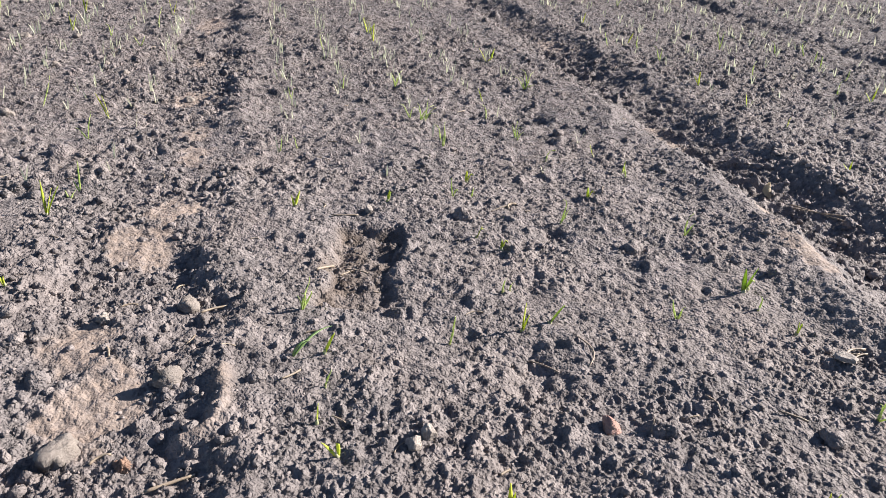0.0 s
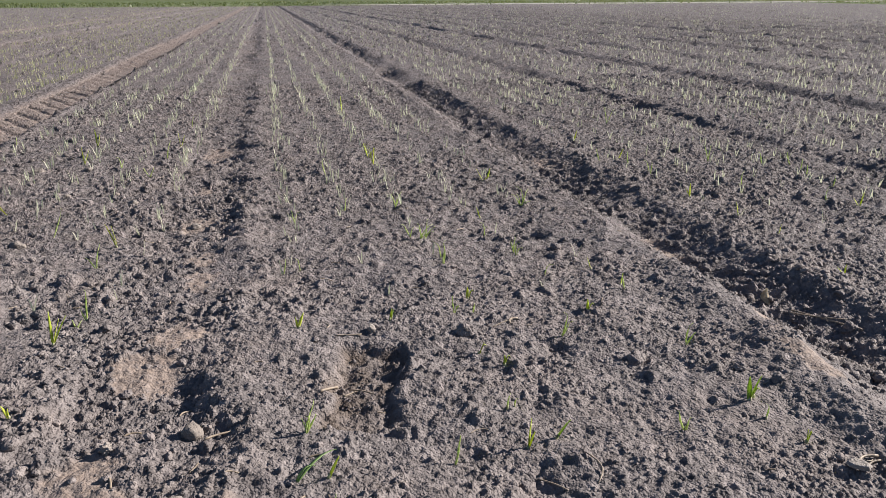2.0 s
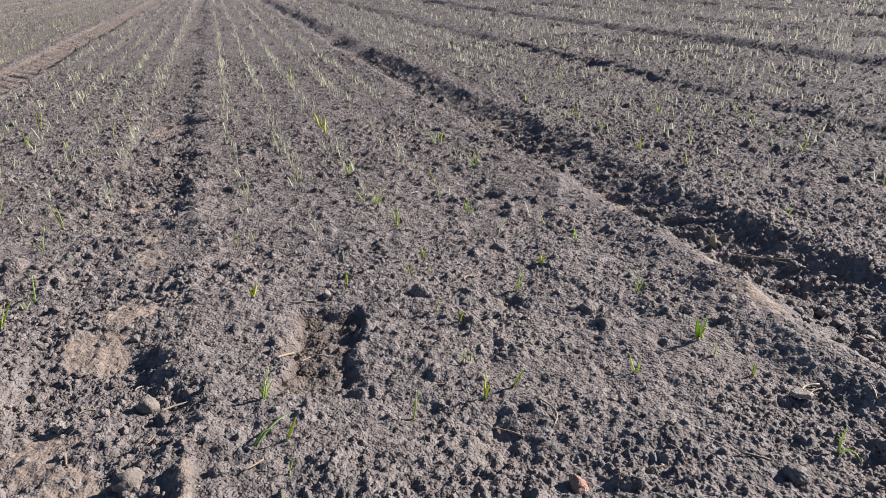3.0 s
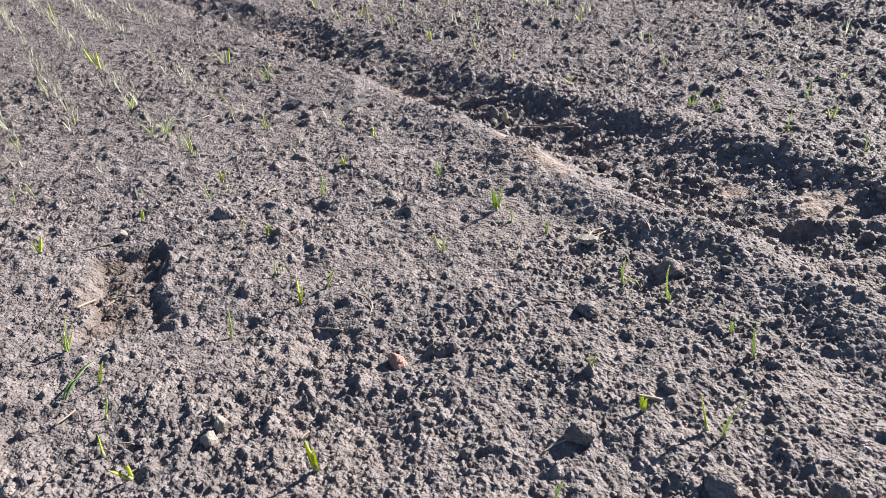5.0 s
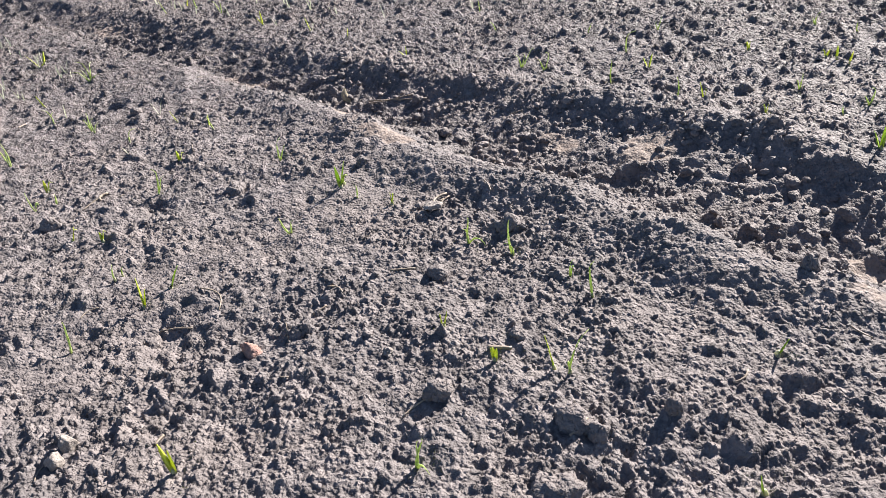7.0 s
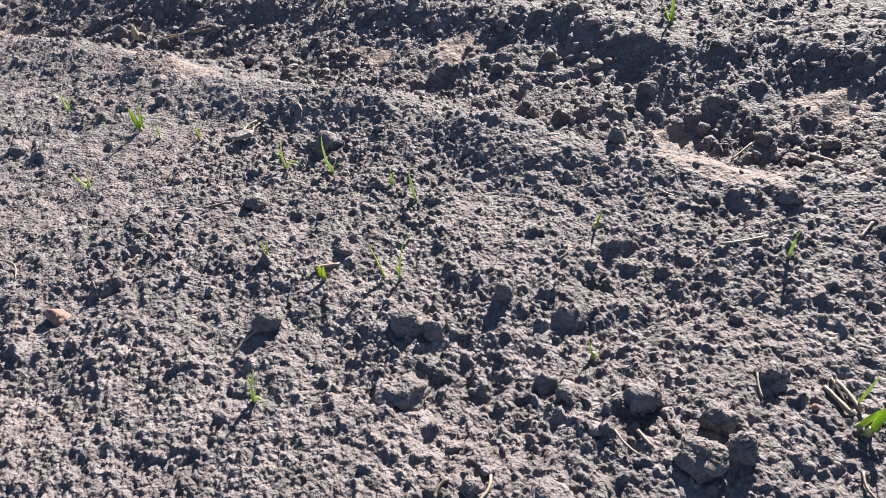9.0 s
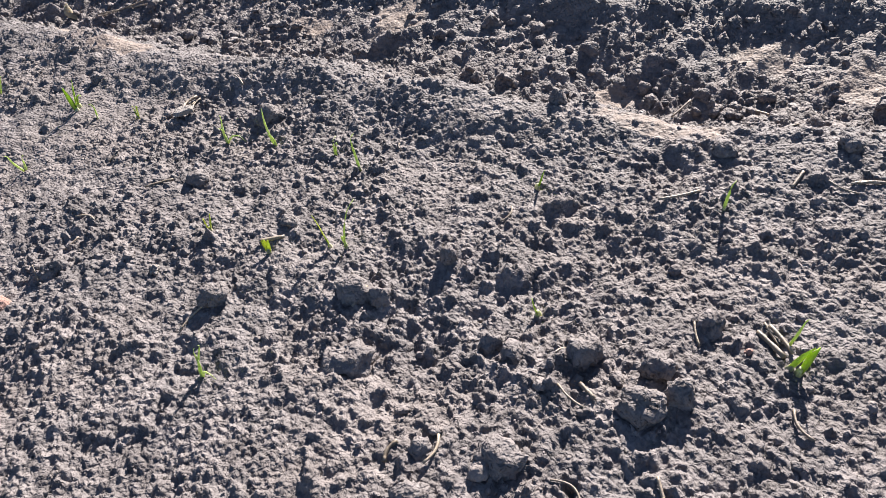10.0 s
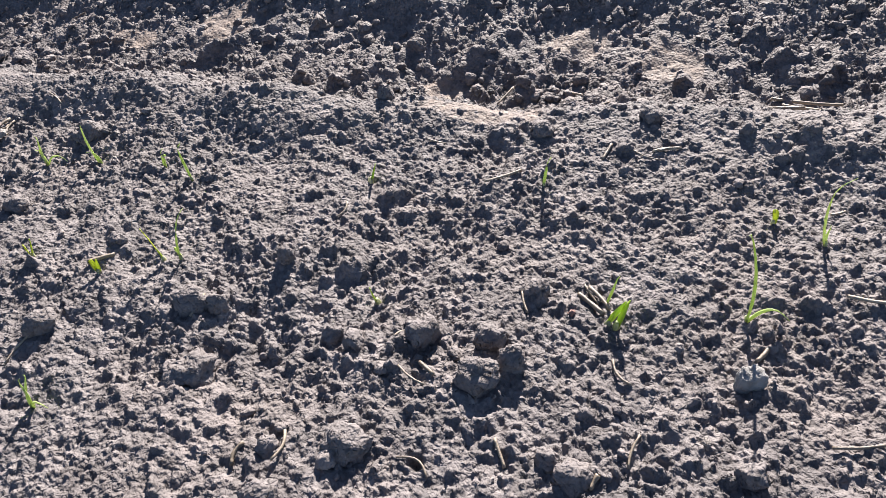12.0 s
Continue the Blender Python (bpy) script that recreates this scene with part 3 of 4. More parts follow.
def straw(x0, y0, x1, y1, thick=0.0026, curl=0.0):
    COUNT[0] += 1
    rng = random.Random(COUNT[0])
    a, b = Vector((x0, y0, 0)), Vector((x1, y1, 0))
    out = Vector((-(b - a).y, (b - a).x, 0)) * (curl + rng.uniform(-0.06, 0.06))
    flat = [a.lerp(b, k / 7) + out * math.sin(math.pi * k / 7) for k in range(8)]
    hs = heights([(p.x, p.y) for p in flat]).tolist()
    ends = [hs[0] + (hs[-1] - hs[0]) * k / 7 for k in range(8)]
    lift = max(h - e for h, e in zip(hs, ends)) * 0.6
    pts = [Vector((p.x, p.y, e + lift + thick * 0.4)) for p, e in zip(flat, ends)]
    radii = [thick / 2 * rng.uniform(0.8, 1.1) for _ in pts]
    ob = part("straw_stalk", rod(pts, radii), STRAW, None)
    return tagged(ob, "dry pale straw stalk lying on bare soil", "straw", "straw scattered over the field")


straw(0.747, 0.177, 0.770, 0.145)
straw(0.798, 0.070, 0.820, 0.064, 0.003)
straw(0.527, 0.377, 0.550, 0.375)
straw(0.469, 0.100, 0.451, 0.089)
straw(0.411, 0.277, 0.428, 0.275, 0.0035, 0.15)
straw(0.510, -0.115, 0.519, -0.151)
straw(0.449, 0.032, 0.459, 0.028, 0.004)
straw(0.649, -0.135, 0.644, -0.169, 0.0032)
straw(0.523, 0.172, 0.514, 0.158, 0.0035)
straw(0.814, 0.018, 0.823, -0.003, 0.0028, 0.15)
straw(0.813, 0.024, 0.821, 0.002, 0.0026, 0.15)
straw(0.576, -0.070, 0.589, -0.078, 0.0035)
straw(0.974, 0.222, 1.006, 0.208)
straw(0.998, 0.141, 0.976, 0.113)
straw(0.623, 0.066, 0.605, 0.044, 0.0045)
straw(0.633, 0.059, 0.611, 0.039, 0.0035)
straw(0.635, 0.063, 0.617, 0.049, 0.002)
straw(0.942, -0.088, 0.964, -0.162, 0.0035)
straw(0.936, -0.099, 0.942, -0.149, 0.0045)
straw(0.932, -0.078, 0.915, -0.118, 0.003)
straw(0.612, 0.111, 0.591, 0.102, 0.002)
straw(-0.057, 0.726, -0.011, 0.738, 0.0036)
straw(0.075, 0.849, 0.097, 0.865)
straw(-0.021, 1.007, 0.011, 1.023, 0.0032)
straw(0.369, 0.858, 0.395, 0.825, 0.002)
straw(0.437, 0.875, 0.431, 0.823, 0.002, 0.2)
straw(0.603, 0.705, 0.628, 0.687)
straw(0.748, 0.780, 0.783, 0.790, 0.0036, 0.25)
straw(0.755, 0.774, 0.782, 0.784, 0.003, 0.2)
straw(0.166, 1.279, 0.210, 1.272)
straw(0.172, 1.120, 0.202, 1.098)
straw(0.130, 1.101, 0.156, 1.123, 0.0045)
straw(0.164, 1.099, 0.189, 1.123, 0.002)
straw(-0.115, 0.776, -0.095, 0.783, 0.003, 0.25)
straw(-0.034, 0.946, -0.026, 0.969, 0.002)
straw(0.431, 1.254, 0.473, 1.276, 0.002)
straw(0.465, 1.266, 0.483, 1.278, 0.004, 0.3)
straw(0.495, 0.718, 0.515, 0.717, 0.002)
straw(0.278, 0.673, 0.290, 0.680, 0.003)
straw(-0.129, 0.965, -0.119, 0.934, 0.003)
straw(1.008, 1.249, 1.058, 1.129, 0.003)
straw(0.997, 1.245, 1.057, 1.165, 0.002)
straw(0.583, 0.492, 0.567, 0.510, 0.004)
straw(0.483, 0.510, 0.453, 0.515, 0.002)

rng = random.Random(4)
made = 0
while made < 120:
    sx, sy = rng.uniform(-0.5, 1.6), rng.uniform(-0.25, 2.6)
    turn, size = rng.uniform(0, math.pi), rng.uniform(0.008, 0.028)
    straw(sx, sy, sx + size * math.cos(turn), sy + size * math.sin(turn), rng.uniform(0.0012, 0.0024), rng.uniform(-0.2, 0.2))
    made += 1


def dry_leaf(x, y, size):
    """A curled scrap of dry leaf standing on edge."""
    bm = bmesh.new()
    rows = []
    for i in range(7):
        t = i / 6
        half = size * 0.32 * math.sin(math.pi * (0.12 + 0.8 * t))
        row = []
        for k in range(5):
            s = k / 2 - 1
            row.append(bm.verts.new((half * s, 0.35 * size * s * s * math.sin(math.pi * t) + 0.12 * size * t * t, size * t)))
        rows.append(row)
    for a, b in zip(rows, rows[1:]):
        for k in range(4):
            bm.faces.new((a[k], a[k + 1], b[k + 1], b[k]))
    bmesh.ops.solidify(bm, geom=bm.faces[:], thickness=0.0012)
    ob = part("dry_leaf", bm, DRY, None)
    ob.matrix_world = pose(x, y, height(x, y) - 0.001, -18, 12, 20)
    return tagged(ob, "curled pale dry leaf scrap on the rut's edge", "dry leaf")


dry_leaf(0.996, 1.293, 0.032)

# ---- seedlings ----


def tube_leaf(base, tip, wide, droop, rng):
    """A slim rounded leaf from base to tip, bowed, tapering."""
    side = Vector((rng.uniform(-1, 1), rng.uniform(-1, 1), 0)) * 0.17 * (tip - base).length
    bend = Vector((rng.uniform(-2, 2), rng.uniform(-2, 2), -0.8))
    mid = base.lerp(tip, 0.5) + Vector((0, 0, 1)) * droop + side
    pts, radii = [], []
    for k in range(9):
        t = k / 8
        hook = max(0.0, t - 0.7) ** 2 * (tip - base).length
        pts.append(base * (1 - t) ** 2 + mid * 2 * t * (1 - t) + tip * t * t + hook * bend)
        radii.append(wide / 2 * (0.75 + 0.35 * math.sin(math.pi * min(1, t * 1.4))) * (1 - 0.78 * t ** 2.2))
    return rod(pts, radii, 6)


def blade_leaf(base, tip, wide, droop, rng):
    """A flat folded blade from base to tip, broadest above its middle."""
    line = tip - base
    across = line.cross(Vector((rng.uniform(-0.4, 0.4), rng.uniform(-0.4, 0.4), 1)))
    if across.length < 1e-5:
        across = Vector((0.3, 1, 0))
    across.normalize()
    keel = across.cross(line).normalized()
    mid = base.lerp(tip, 0.5) + Vector((0, 0, droop))
    bm = bmesh.new()
    rows = []
    for k in range(9):
        t = k / 8
        p = base * (1 - t) ** 2 + mid * 2 * t * (1 - t) + tip * t * t
        half = wide / 2 * (0.45 + 0.7 * math.sin(math.pi * t ** 0.8)) * (1 - 0.5 * t ** 4)
        rows.append([bm.verts.new(p - across * half), bm.verts.new(p - keel * half * 0.5), bm.verts.new(p + across * half), bm.verts.new(p + keel * 0.0005 - keel * half * 0.2)])
    for a, b in zip(rows, rows[1:]):
        for k in range(4):
            bm.faces.new((a[k], a[(k + 1) % 4], b[(k + 1) % 4], b[k]))
    bm.faces.new(rows[0][::-1])
    bm.faces.new(rows[-1])
    return bm


SEEDLING = {
    "on": ("slim upright green crop seedling rooted in bare soil", 0.0025),
    "br": ("small yellow-green seedling rooted in bare soil", 0.0042),
    "wide": ("bright green broad-bladed seedling rooted in bare soil", 0.0054),
    "lie": ("limp long green seedling lying over on bare soil", 0.0048),
}


def sprout(kind, x, y, *tips):
    """A seedling at x, y; each tip is its leaf's end from there, in millimetres."""
    COUNT[0] += 1
    rng = random.Random(COUNT[0] * 3 + 1)
    label, wide = SEEDLING[kind]
    root = new("seedling")
    root.location = (x, y, height(x, y) - 0.003)
    tagged(root, label, "seedling", "seedlings in the field")
    if kind != "lie":
        up = Vector((tips[0][0], tips[0][1], tips[0][2] + 20)).normalized()
        part("stem", rod([Vector((0, 0, -0.004)), up * 0.003, up * 0.008], [wide * 0.55, wide * 0.6, wide * 0.35]), STEM, root, "pale whitish-green stem base")
    for n, (dx, dy, dz) in enumerate(tips):
        base = Vector((rng.uniform(-1, 1), rng.uniform(-1, 1), 0)) * 0.0012
        tip = Vector((dx, dy, dz + 3)) / 1000
        size = wide * rng.uniform(0.85, 1.15) * (1.2 if y > 2 else 1.0)
        droop = 0.1 * tip.length if dz > 14 else 0.02
        shape = tube_leaf if kind == "on" else blade_leaf
        part("leaf", shape(base, tip, size, droop, rng), LEAF[kind], root)
    return root


sprout("on", 0.709, -0.124, (0, 0, 72), (-1, -2, 24))
sprout("br", 0.735, -0.085, (0, 1, 12))
sprout("on", 0.615, -0.063, (3, 16, 106), (-4, -26, 14))
sprout("wide", 0.595, 0.033, (1, -10, 30))
sprout("wide", 0.597, 0.04, (1, -14, 27))
sprout("on", 0.62, 0.043, (1, -9, 37))
sprout("on", 0.751, 0.12, (1, -6, 33))
sprout("wide", 0.586, 0.231, (-2, 4, 20))
sprout("wide", 0.737, 0.294, (4, -8, 20))
sprout("wide", 1.21, 0.373, (1, -3, 43), (-3, 11, 25), (1, -3, 20))
sprout("on", 0.593, 0.428, (10, -14, 55), (-1, 2, 10))
sprout("br", 0.589, 0.443, (-4, 6, 41), (-1, 2, 15))
sprout("on", 0.422, 0.461, (2, -1, 37), (13, -7, 37), (-1, -18, 6))
sprout("on", 1.359, 0.442, (1, -4, 31), (-3, 8, 15))
sprout("on", 1.302, 0.459, (0, 1, 18))
sprout("on", 0.707, 0.484, (-1, 2, 47))
sprout("br", 0.561, 0.496, (2, -3, 16), (-2, 2, 13))
sprout("on", 0.722, 0.526, (1, -1, 24), (4, -4, 12))
sprout("br", 1.237, 0.547, (1, -2, 17), (-2, 5, 13))
sprout("br", 1.527, 0.538, (1, -4, 22))
sprout("on", 1.371, 0.554, (1, -3, 29), (-2, 5, 19))
sprout("br", 0.564, 0.572, (5, -4, 19), (-1, 1, 12))
sprout("br", 1.535, 0.562, (-1, 1, 25))
sprout("br", 1.557, 0.59, (2, -6, 15), (-3, 7, 10))
sprout("on", 1.695, 0.588, (0, 1, 26))
sprout("on", 0.722, 0.613, (1, -1, 58), (-3, 4, 20))
sprout("br", 0.274, 0.624, (-3, 1, 37), (2, 0, 26))
sprout("br", 1.238, 0.65, (-4, 7, 34), (1, -1, 23))
sprout("on", 0.712, 0.68, (5, -5, 41), (4, -29, 6), (-2, 2, 25))
sprout("on", 1.235, 0.697, (-2, 3, 40))
sprout("on", 1.694, 0.668, (2, -5, 27), (-3, 7, 16))
sprout("br", 1.518, 0.716, (1, -1, 17), (-3, 6, 13))
sprout("br", 0.127, 0.724, (-16, -1, 21), (-1, 0, 13))
sprout("br", 0.109, 0.779, (3, 0, 26))
sprout("on", 1.244, 0.835, (3, -4, 48))
sprout("br", 1.352, 0.828, (4, -6, 28), (-5, 8, 22))
sprout("on", 0.122, 0.836, (11, 0, 24))
sprout("br", 0.721, 0.839, (0, 0, 20), (4, -3, 14))
sprout("on", 0.705, 0.898, (1, -1, 24))
sprout("on", 0.28, 0.905, (8, -1, 49), (6, -1, 26))
sprout("lie", 0.087, 0.889, (25, 19, 6), (52, 48, 6))
sprout("on", 0.59, 0.903, (-8, 4, 30), (3, -2, 22))
sprout("br", 0.125, 0.89, (14, 0, 27))
sprout("br", 0.376, 0.912, (3, -1, 45), (8, -2, 25))
sprout("on", 1.406, 0.912, (4, -6, 46))
sprout("wide", 0.417, 0.923, (17, -5, 27))
sprout("wide", 0.709, 0.942, (10, -7, 42), (-2, 2, 36))
sprout("on", 1.572, 0.947, (5, -8, 31), (-3, 5, 19))
sprout("wide", 0.718, 0.948, (7, -5, 13))
sprout("on", 1.243, 0.988, (8, -10, 37), (-5, 6, 23))
sprout("on", 0.105, 0.995, (-6, 0, 24), (5, 0, 28), (17, 1, 29), (16, 1, 46))
sprout("on", 0.378, 1.003, (4, -1, 25))
sprout("on", 0.391, 1.012, (4, -1, 16))
sprout("on", 1.477, 1.058, (7, -10, 25))
sprout("on", 1.242, 1.045, (16, -18, 40), (-4, 5, 27), (7, -8, 31))
sprout("br", -0.277, 1.12, (-7, -3, 21), (-1, 0, 15))
sprout("br", 0.411, 1.121, (-1, 0, 17), (8, -2, 13))
sprout("on", 0.719, 1.125, (4, -2, 40), (12, -7, 27))
sprout("br", 0.382, 1.168, (9, -2, 21), (13, -3, 14))
sprout("on", 0.533, 1.197, (8, -3, 46), (12, -4, 31))
sprout("on", 1.414, 1.267, (-9, 9, 27))
sprout("br", 0.614, 1.278, (-1, 1, 22), (10, -4, 13))
sprout("br", 0.265, 1.321, (4, -1, 21))
sprout("on", 0.268, 1.323, (5, 0, 21))
sprout("on", 0.411, 1.319, (6, -1, 21))
sprout("br", 0.109, 1.319, (10, 0, 27), (-4, 0, 20))
sprout("br", 1.201, 1.345, (1, -1, 24), (-11, 10, 16))
sprout("on", 0.382, 1.328, (-3, 1, 40), (9, -2, 8))
sprout("on", 0.729, 1.368, (-8, 4, 31))
sprout("br", -0.283, 1.357, (15, 5, 44), (2, 1, 60), (25, 8, 47))
sprout("br", 0.731, 1.39, (3, -1, 26))
sprout("br", 0.424, 1.396, (0, 0, 24), (12, -2, 14))
sprout("on", 1.53, 1.43, (-1, 1, 31))
sprout("on", -0.262, 1.431, (-6, -2, 20), (10, 3, 15))
sprout("on", 0.607, 1.478, (10, -3, 27))
sprout("on", -0.253, 1.463, (6, 2, 66), (-9, -2, 29))
sprout("br", 0.716, 1.495, (-9, 4, 26))
sprout("on", 0.418, 1.575, (-4, 1, 59), (4, -1, 37))
sprout("br", 1.223, 1.586, (3, -3, 24))
sprout("on", 0.422, 1.615, (-7, 2, 41))
sprout("on", 0.595, 1.623, (0, 0, 33), (11, -3, 21))
sprout("on", 0.09, 1.617, (7, 0, 36))
sprout("on", 0.126, 1.624, (-4, 0, 29))
sprout("on", 0.596, 1.646, (-10, 3, 31), (6, -2, 45))
sprout("br", -0.449, 1.639, (-6, -2, 21))
sprout("on", -0.291, 1.734, (21, 5, 66), (-17, -4, 30))
sprout("on", 0.416, 1.755, (5, -1, 54), (24, -5, 33), (-17, 3, 33))
sprout("on", 0.403, 1.746, (-6, 1, 41), (23, -4, 35), (33, -5, 19))
sprout("br", 1.597, 1.762, (4, -4, 37), (-14, 13, 22))
sprout("br", 1.235, 1.762, (-7, 5, 35))
sprout("on", 0.384, 1.769, (-18, 3, 36), (7, -1, 25))
sprout("on", 0.563, 1.768, (-9, 2, 38), (2, -1, 26))
sprout("on", 1.559, 1.843, (3, -2, 44))
sprout("br", -0.276, 1.884, (-18, -4, 57), (-6, -1, 52))
sprout("br", 0.593, 1.91, (-12, 3, 32))
sprout("on", -0.431, 1.973, (29, 8, 74))
sprout("on", 0.128, 1.96, (-7, 0, 38), (8, 0, 32))
sprout("on", 1.688, 1.973, (4, -4, 38))
sprout("br", 1.219, 1.967, (-2, 1, 39), (-13, 8, 25))
sprout("on", 0.729, 1.995, (15, -4, 48), (-8, 2, 35), (27, -8, 15))
sprout("on", 0.732, 1.997, (-8, 3, 57), (10, -3, 46), (-24, 8, 35))
sprout("on", 0.392, 2.051, (9, -1, 40))
sprout("on", 1.433, 2.044, (3, -2, 44))
sprout("on", 0.259, 2.05, (2, 0, 38))
sprout("on", 0.398, 2.07, (-12, 2, 42), (16, -3, 49))
sprout("on", 1.723, 2.133, (-2, 1, 39))
sprout("on", 1.742, 2.188, (1, -1, 46))
sprout("on", 1.246, 2.25, (-15, 8, 49), (5, -3, 43))
sprout("br", -0.598, 2.214, (-26, -9, 37), (-14, -5, 28))
sprout("on", 1.784, 2.292, (-10, 8, 52))
sprout("br", 0.728, 2.315, (8, -2, 32))
sprout("br", 0.71, 2.302, (-22, 6, 38), (22, -6, 15))
sprout("on", 1.702, 2.332, (-8, 6, 45))
sprout("on", 1.557, 2.426, (-17, 11, 64), (5, -3, 58))
sprout("on", 1.162, 2.449, (-15, 7, 50))
sprout("on", 1.243, 2.399, (-2, 1, 42))
sprout("on", 0.243, 2.478, (-8, 1, 58))
sprout("br", 1.248, 2.485, (14, -7, 38))
sprout("on", -0.293, 2.556, (-17, -3, 34), (17, 3, 31))
sprout("br", 0.416, 2.628, (-29, 4, 78), (2, 0, 61), (-16, 2, 68))
sprout("br", 0.412, 2.744, (-16, 2, 52), (24, -3, 32))
sprout("br", 1.237, 2.856, (9, -4, 43))
sprout("on", -0.416, 2.781, (-5, -1, 43), (15, 3, 33))
sprout("br", -0.537, 2.82, (-3, -1, 61), (19, 5, 49))
sprout("on", -0.279, 2.877, (23, 3, 71))
sprout("br", -0.259, 3.13, (-6, -1, 63), (19, 2, 49))
sprout("br", -0.562, 3.163, (-3, -1, 68), (15, 3, 58))
sprout("on", 1.54, 3.218, (-19, 9, 83), (19, -9, 70))
sprout("on", -0.881, 3.294, (3, 1, 39))
sprout("on", -0.254, 3.543, (20, 2, 67))
sprout("br", 0.43, 3.908, (-2, 0, 81))


# ---- soil crumbs lying loose ----


def crumbs(name, count, low, high, sizes, seed, weight, level, label):
    """Loose angular crumbs of soil joined into one mesh; level -1: five faces each, 1: twenty, 2: eighty."""
    rng = np.random.default_rng(seed)
    bm = bmesh.new()
    if level < 0:
        top = bm.verts.new((0.1, 0, 1.15))
        rim = [bm.verts.new((1.1 * math.cos(a), 1.1 * math.sin(a), -0.55)) for a in (0.0, 1.257, 2.513, 3.77, 5.027)]
        for k in range(5):
            bm.faces.new((rim[k], rim[(k + 1) % 5], top))
    else:
        bmesh.ops.create_icosphere(bm, subdivisions=level, radius=1)
    bm.verts.index_update()
    ball = np.array([v.co[:] for v in bm.verts])
    faces = np.array([[v.index for v in f.verts] for f in bm.faces])
    bm.free()
    x, y = rng.uniform(low[0], high[0], int(count * 2.4)), rng.uniform(low[1], high[1], int(count * 2.4))
    z, pan = land(x, y)[:2]
    keep = rng.uniform(0, 1, int(count * 2.4)) < weight(x, y) * (1 - 0.82 * pan)
    x, y, z = x[keep][:count], y[keep][:count], z[keep][:count]
    n = len(x)
    size = sizes[0] + (sizes[1] - sizes[0]) * rng.uniform(0, 1, n) ** 2.2
    cuts = rng.normal(0, 1, (n, 7, 3))
    cuts /= np.linalg.norm(cuts, axis=2, keepdims=True)
    reach = np.einsum("vc,npc->nvp", ball / np.linalg.norm(ball, axis=1, keepdims=True), cuts).clip(0.05)
    broken = np.minimum(1, (rng.uniform(0.35, 0.8, (n, 1, 7)) / reach).min(2))[:, :, None] if level > 0 else 1.0
    shape = ball[None] * broken * (1 + (0.06 if level > 0 else 0.16) * rng.standard_normal((n, len(ball), 1)).clip(-1.3, 1.3)) + rng.normal(0, 0.1 if level <= 0 else 0.05, (n, len(ball), 3))
    turn, tilt = rng.uniform(0, 6.283, (n, 1)), rng.uniform(-0.7, 0.7, (n, 1)) * (1 if level >= 0 else 0.5)
    px, pz = shape[:, :, 0] * np.cos(tilt) - shape[:, :, 2] * np.sin(tilt), shape[:, :, 0] * np.sin(tilt) + shape[:, :, 2] * np.cos(tilt)
    shape = np.stack([px * np.cos(turn) - shape[:, :, 1] * np.sin(turn), px * np.sin(turn) + shape[:, :, 1] * np.cos(turn), pz * 0.78], 2) * size[:, None, None]
    co = shape + np.stack([x, y, z - size * 0.05], 1)[:, None]
    tri = faces[None] + (np.arange(n) * len(ball))[:, None, None]
    mesh = bulk_mesh(name, co.reshape(-1, 3), tri.reshape(-1, 3), CRUMB, True)
    return tagged(new(name, mesh), label, "soil crumbs", kind="stuff")


def near_ruts(x, y):
    return 0.35 + 0.65 * np.maximum(np.exp(-((x - 1.03) / 0.16) ** 2), np.exp(-((x + 0.12) / 0.12) ** 2))


def patchy(x, y):
    return (0.55 + 0.6 * grain(x, y, 0.09, 71) + 0.25 * grain(x, y, 0.03, 72)).clip(0.08, 1)


STREWN = "loose grey-brown soil crumbs strewn over the field"
crumbs("soil_crumbs", 6500, (-0.25, -0.25), (1.15, 1.25), (0.0014, 0.004), 5, patchy, 1, STREWN)
crumbs("soil_crumbs", 10000, (-0.7, 1.05), (1.6, 2.3), (0.002, 0.0065), 7, patchy, -1, STREWN)
crumbs("soil_crumbs", 20000, (-1.8, 2.1), (3.2, 5.2), (0.0035, 0.012), 8, patchy, -1, STREWN)
crumbs("soil_crumbs", 10000, (1.1, -0.3), (2.6, 2.2), (0.003, 0.0095), 9, patchy, -1, STREWN)
crumbs("soil_crumbs", 16000, (-4.0, 4.8), (11.0, 13.0), (0.007, 0.02), 14, patchy, -1, STREWN)
crumbs("soil_crumbs", 11000, (2.6, 1.0), (9.0, 5.0), (0.006, 0.017), 15, patchy, -1, STREWN)
crumbs("soil_crumbs", 8000, (-18.0, 13.5), (42.0, 58.0), (0.018, 0.045), 16, lambda x, y: (x < 18 + 0.5 * (y - 22)) * 0.9, -1, STREWN)
crumbs("soil_crumbs", 1100, (-0.4, -0.3), (1.5, 1.6), (0.0035, 0.0095), 11, near_ruts, 2, STREWN)
crumbs("soil_crumbs", 650, (-0.3, 0.65), (0.03, 2.6), (0.004, 0.012), 17, lambda x, y: 0.25 + 0.75 * step(grain(x, y, 0.12, 73), -0.2, 0.4), 2, STREWN)
crumbs("soil_crumbs", 500, (0.93, -0.25), (1.2, 1.5), (0.005, 0.0135), 18, lambda x, y: 0.25 + 0.75 * step(grain(x, y, 0.12, 74), -0.2, 0.4), 2, STREWN)
crumbs("soil_crumbs", 800, (-1.0, 1.4), (-0.2, 5.0), (0.007, 0.019), 19, lambda x, y: 0.3 + 0.7 * step(grain(x, y, 0.3, 75), -0.3, 0.4), 1, STREWN)
crumbs("soil_crumbs", 700, (-1.6, 1.3), (2.4, 4.0), (0.005, 0.016), 6, lambda x, y: 0.3 + 0.7 * (x < 0.05), 1, STREWN)

# ---- the rest of the crop, in its rows ----


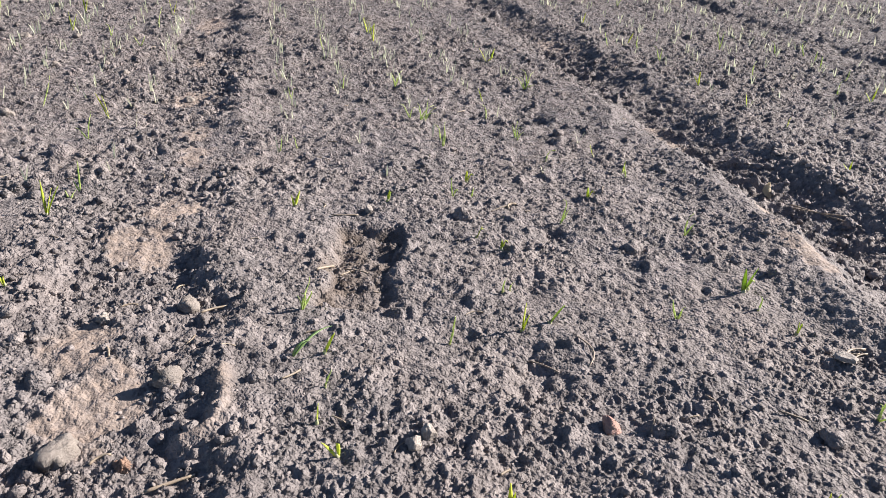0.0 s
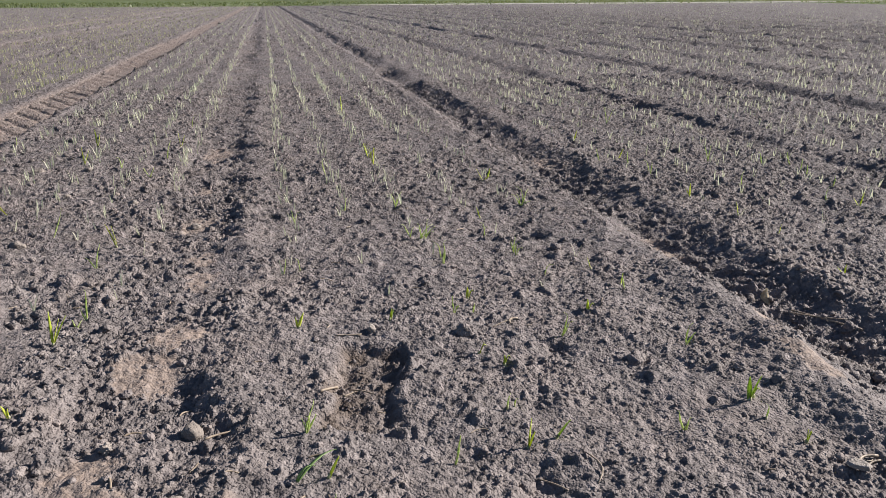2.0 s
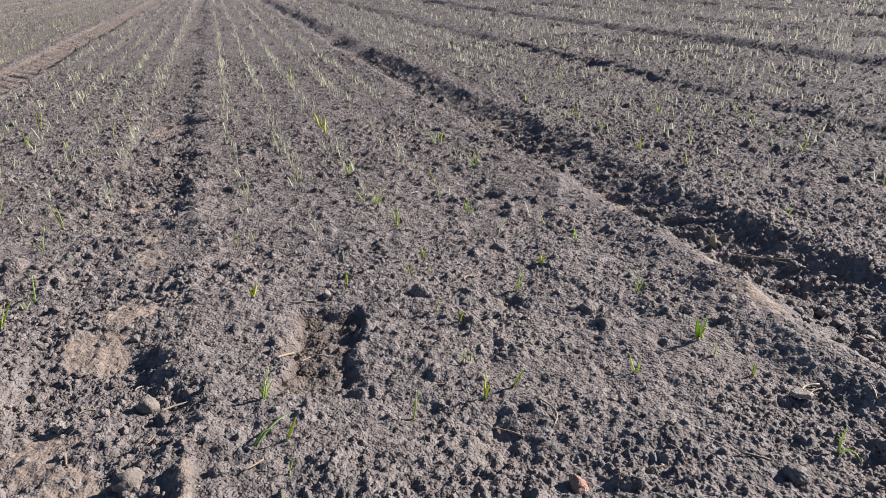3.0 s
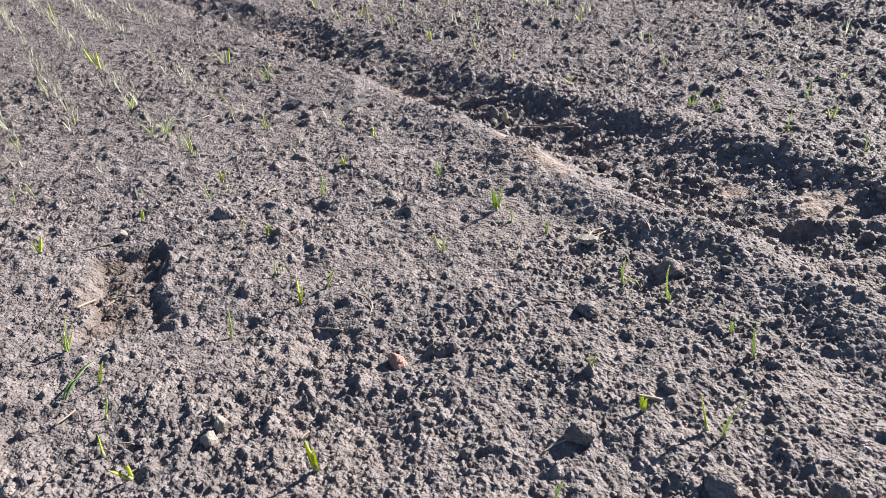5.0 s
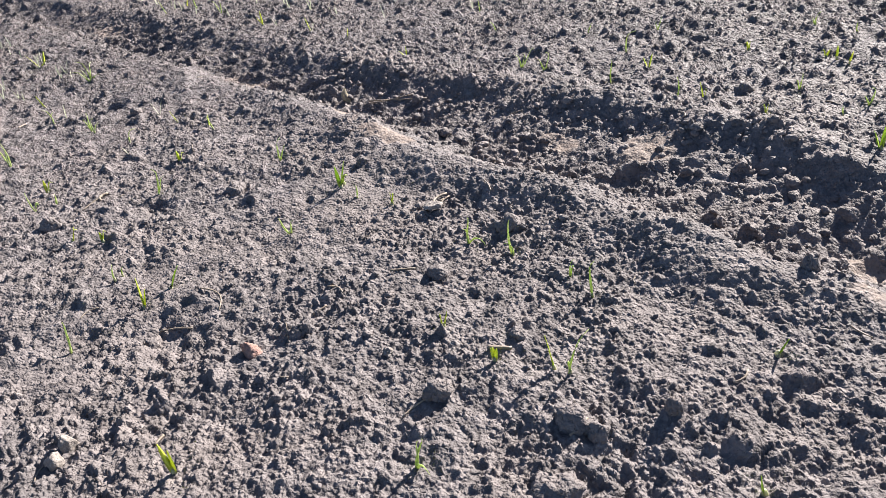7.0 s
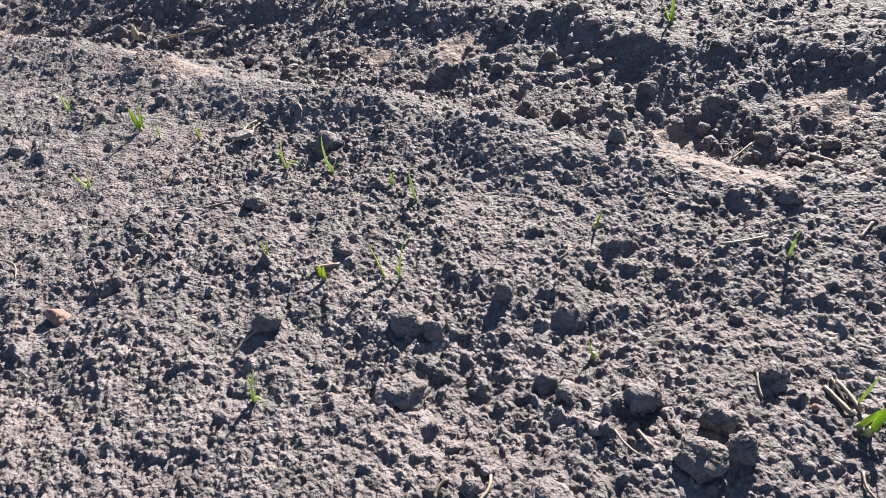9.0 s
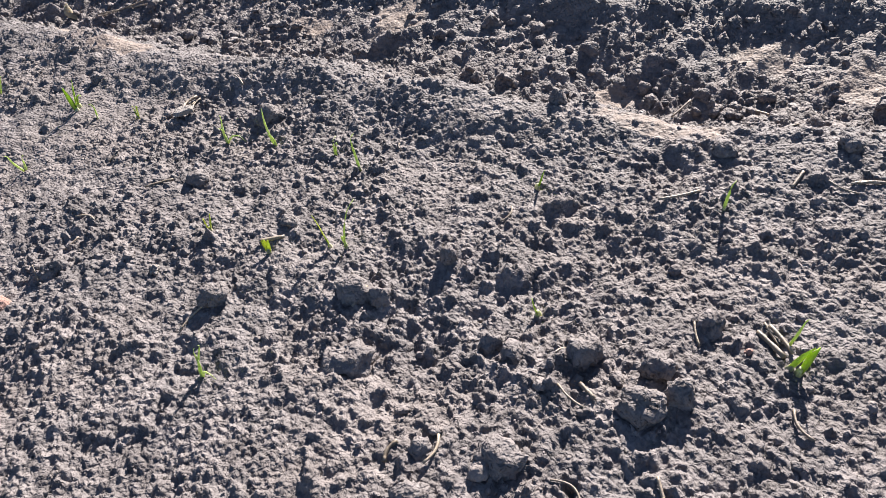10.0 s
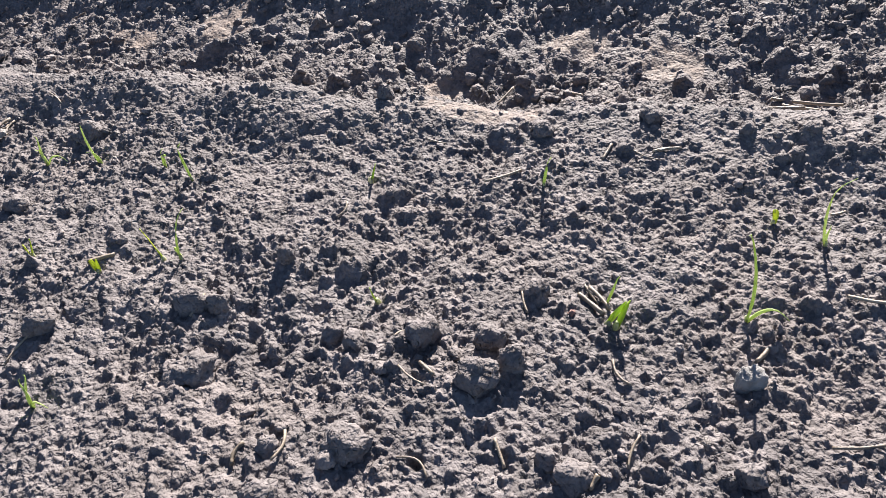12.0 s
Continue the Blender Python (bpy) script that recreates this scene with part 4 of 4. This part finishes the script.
def blades(name, roots, tips, wide, material, label, category):
    """Many small bent blades as one mesh: from roots to tips, arrays of places."""
    n = len(roots)
    way = tips - roots
    side = np.stack([-way[:, 1], way[:, 0], 0 * way[:, 0]], 1) + np.random.default_rng(9).normal(0, 0.004, (n, 3)) * [1, 1, 0]
    side = side / (np.linalg.norm(side, axis=1, keepdims=True) + 1e-9) * wide[:, None] / 2
    mid = roots + way * 0.55 + [0, 0, 1] * (0.12 * np.linalg.norm(way, axis=1, keepdims=True))
    co = np.stack([roots - side, roots + side, mid + side * 0.8, mid - side * 0.8, tips], 1)
    base = (np.arange(n) * 5)[:, None]
    mesh = bpy.data.meshes.new(name)
    mesh.from_pydata(co.reshape(-1, 3).tolist(), [], (base + [0, 1, 2, 3]).tolist() + (base + [3, 2, 4]).tolist())
    mesh.materials.append(material)
    return tagged(new(name, mesh), label, category, kind="stuff")


def crop():
    rng = np.random.default_rng(12)
    offsets = np.array([0.16, 0.315, 0.465, 0.62, 0.77, 1.09, 1.24, 1.395, 1.555, 1.70])
    xs, ys = [], []
    for k in range(-12, 24):
        for o in offsets:
            row = RUT + PITCH * k + o
            y = np.cumsum(rng.exponential(0.039, 2000)) - 3
            y = y[y < 66]
            xs.append(row + rng.normal(0, 0.012, len(y)))
            ys.append(y)
    x, y = np.concatenate(xs), np.concatenate(ys)
    d = np.hypot(x, y)
    grass = land(x, y)[2]
    keep = (rng.uniform(0, 1, len(x)) < np.minimum(1, (np.where(x < -1.2, 6.0, 4.6) / np.maximum(d, 0.1)) ** 1.35)) & (grass < 0.4) & (np.abs(x - TYRE) > 0.17)
    keep &= (x < -1.2) | (rng.uniform(0, 1, len(x)) < 0.85)
    keep &= ~((x > -0.75) & (x < 1.85) & (y > -0.35) & (y < 1.35 + 1.3 * rng.uniform(0, 1, len(x))))
    keep &= (y > -0.5) & ~((y < 3.4) & (rng.uniform(0, 1, len(x)) < 0.12))
    x, y, d = x[keep], y[keep], d[keep]
    z = land(x, y)[0]
    roots, tips, wide = [], [], []
    for leaf in range(2):
        tall = rng.uniform(0.022, 0.052, len(x)) * (0.8 + 0.25 * step(y, 2.0, 5.0))
        lean, turn = tall * rng.uniform(0.05, 0.6, len(x)), rng.uniform(0, 6.283, len(x))
        root = np.stack([x, y, z - 0.002], 1)
        roots.append(root)
        tips.append(root + np.stack([lean * np.cos(turn), lean * np.sin(turn), tall], 1))
        wide.append(rng.uniform(0.0018, 0.003, len(x)) * (1 + 0.07 * np.minimum(d, 20)))
    roots, tips, wide = np.concatenate(roots), np.concatenate(tips), np.concatenate(wide)
    weedy = roots[:, 0] < -1.2
    blades("crop_seedlings", roots[~weedy], tips[~weedy], wide[~weedy], FAR_LEAF, "rows of slim pale green crop seedlings across the field", "seedlings")
    blades("crop_seedlings", roots[weedy], tips[weedy], wide[weedy] * 1.2, WEEDY_LEAF, "olive-green crop seedlings beyond the tyre track", "seedlings")


crop()


def verge():
    """Rough grass along the far edges of the field."""
    rng = np.random.default_rng(21)
    x, y = rng.uniform(-60, 90, 60000), rng.uniform(15, 110, 60000)
    grass, lane = land(x, y)[2:4]
    keep = (grass > 0.6) & (lane < 0.2) & (x < 70 + 0 * y)
    x, y = x[keep][:16000], y[keep][:16000]
    z = land(x, y)[0]
    tall = rng.uniform(0.06, 0.22, len(x))
    lean, turn = tall * rng.uniform(0.1, 0.8, len(x)), rng.uniform(0, 6.283, len(x))
    root = np.stack([x, y, z - 0.01], 1)
    return blades("verge_grass", root, root + np.stack([lean * np.cos(turn), lean * np.sin(turn), tall], 1), rng.uniform(0.03, 0.09, len(x)), GRASS,
                  "rough green grass along the field's far edge", "grass")


verge()
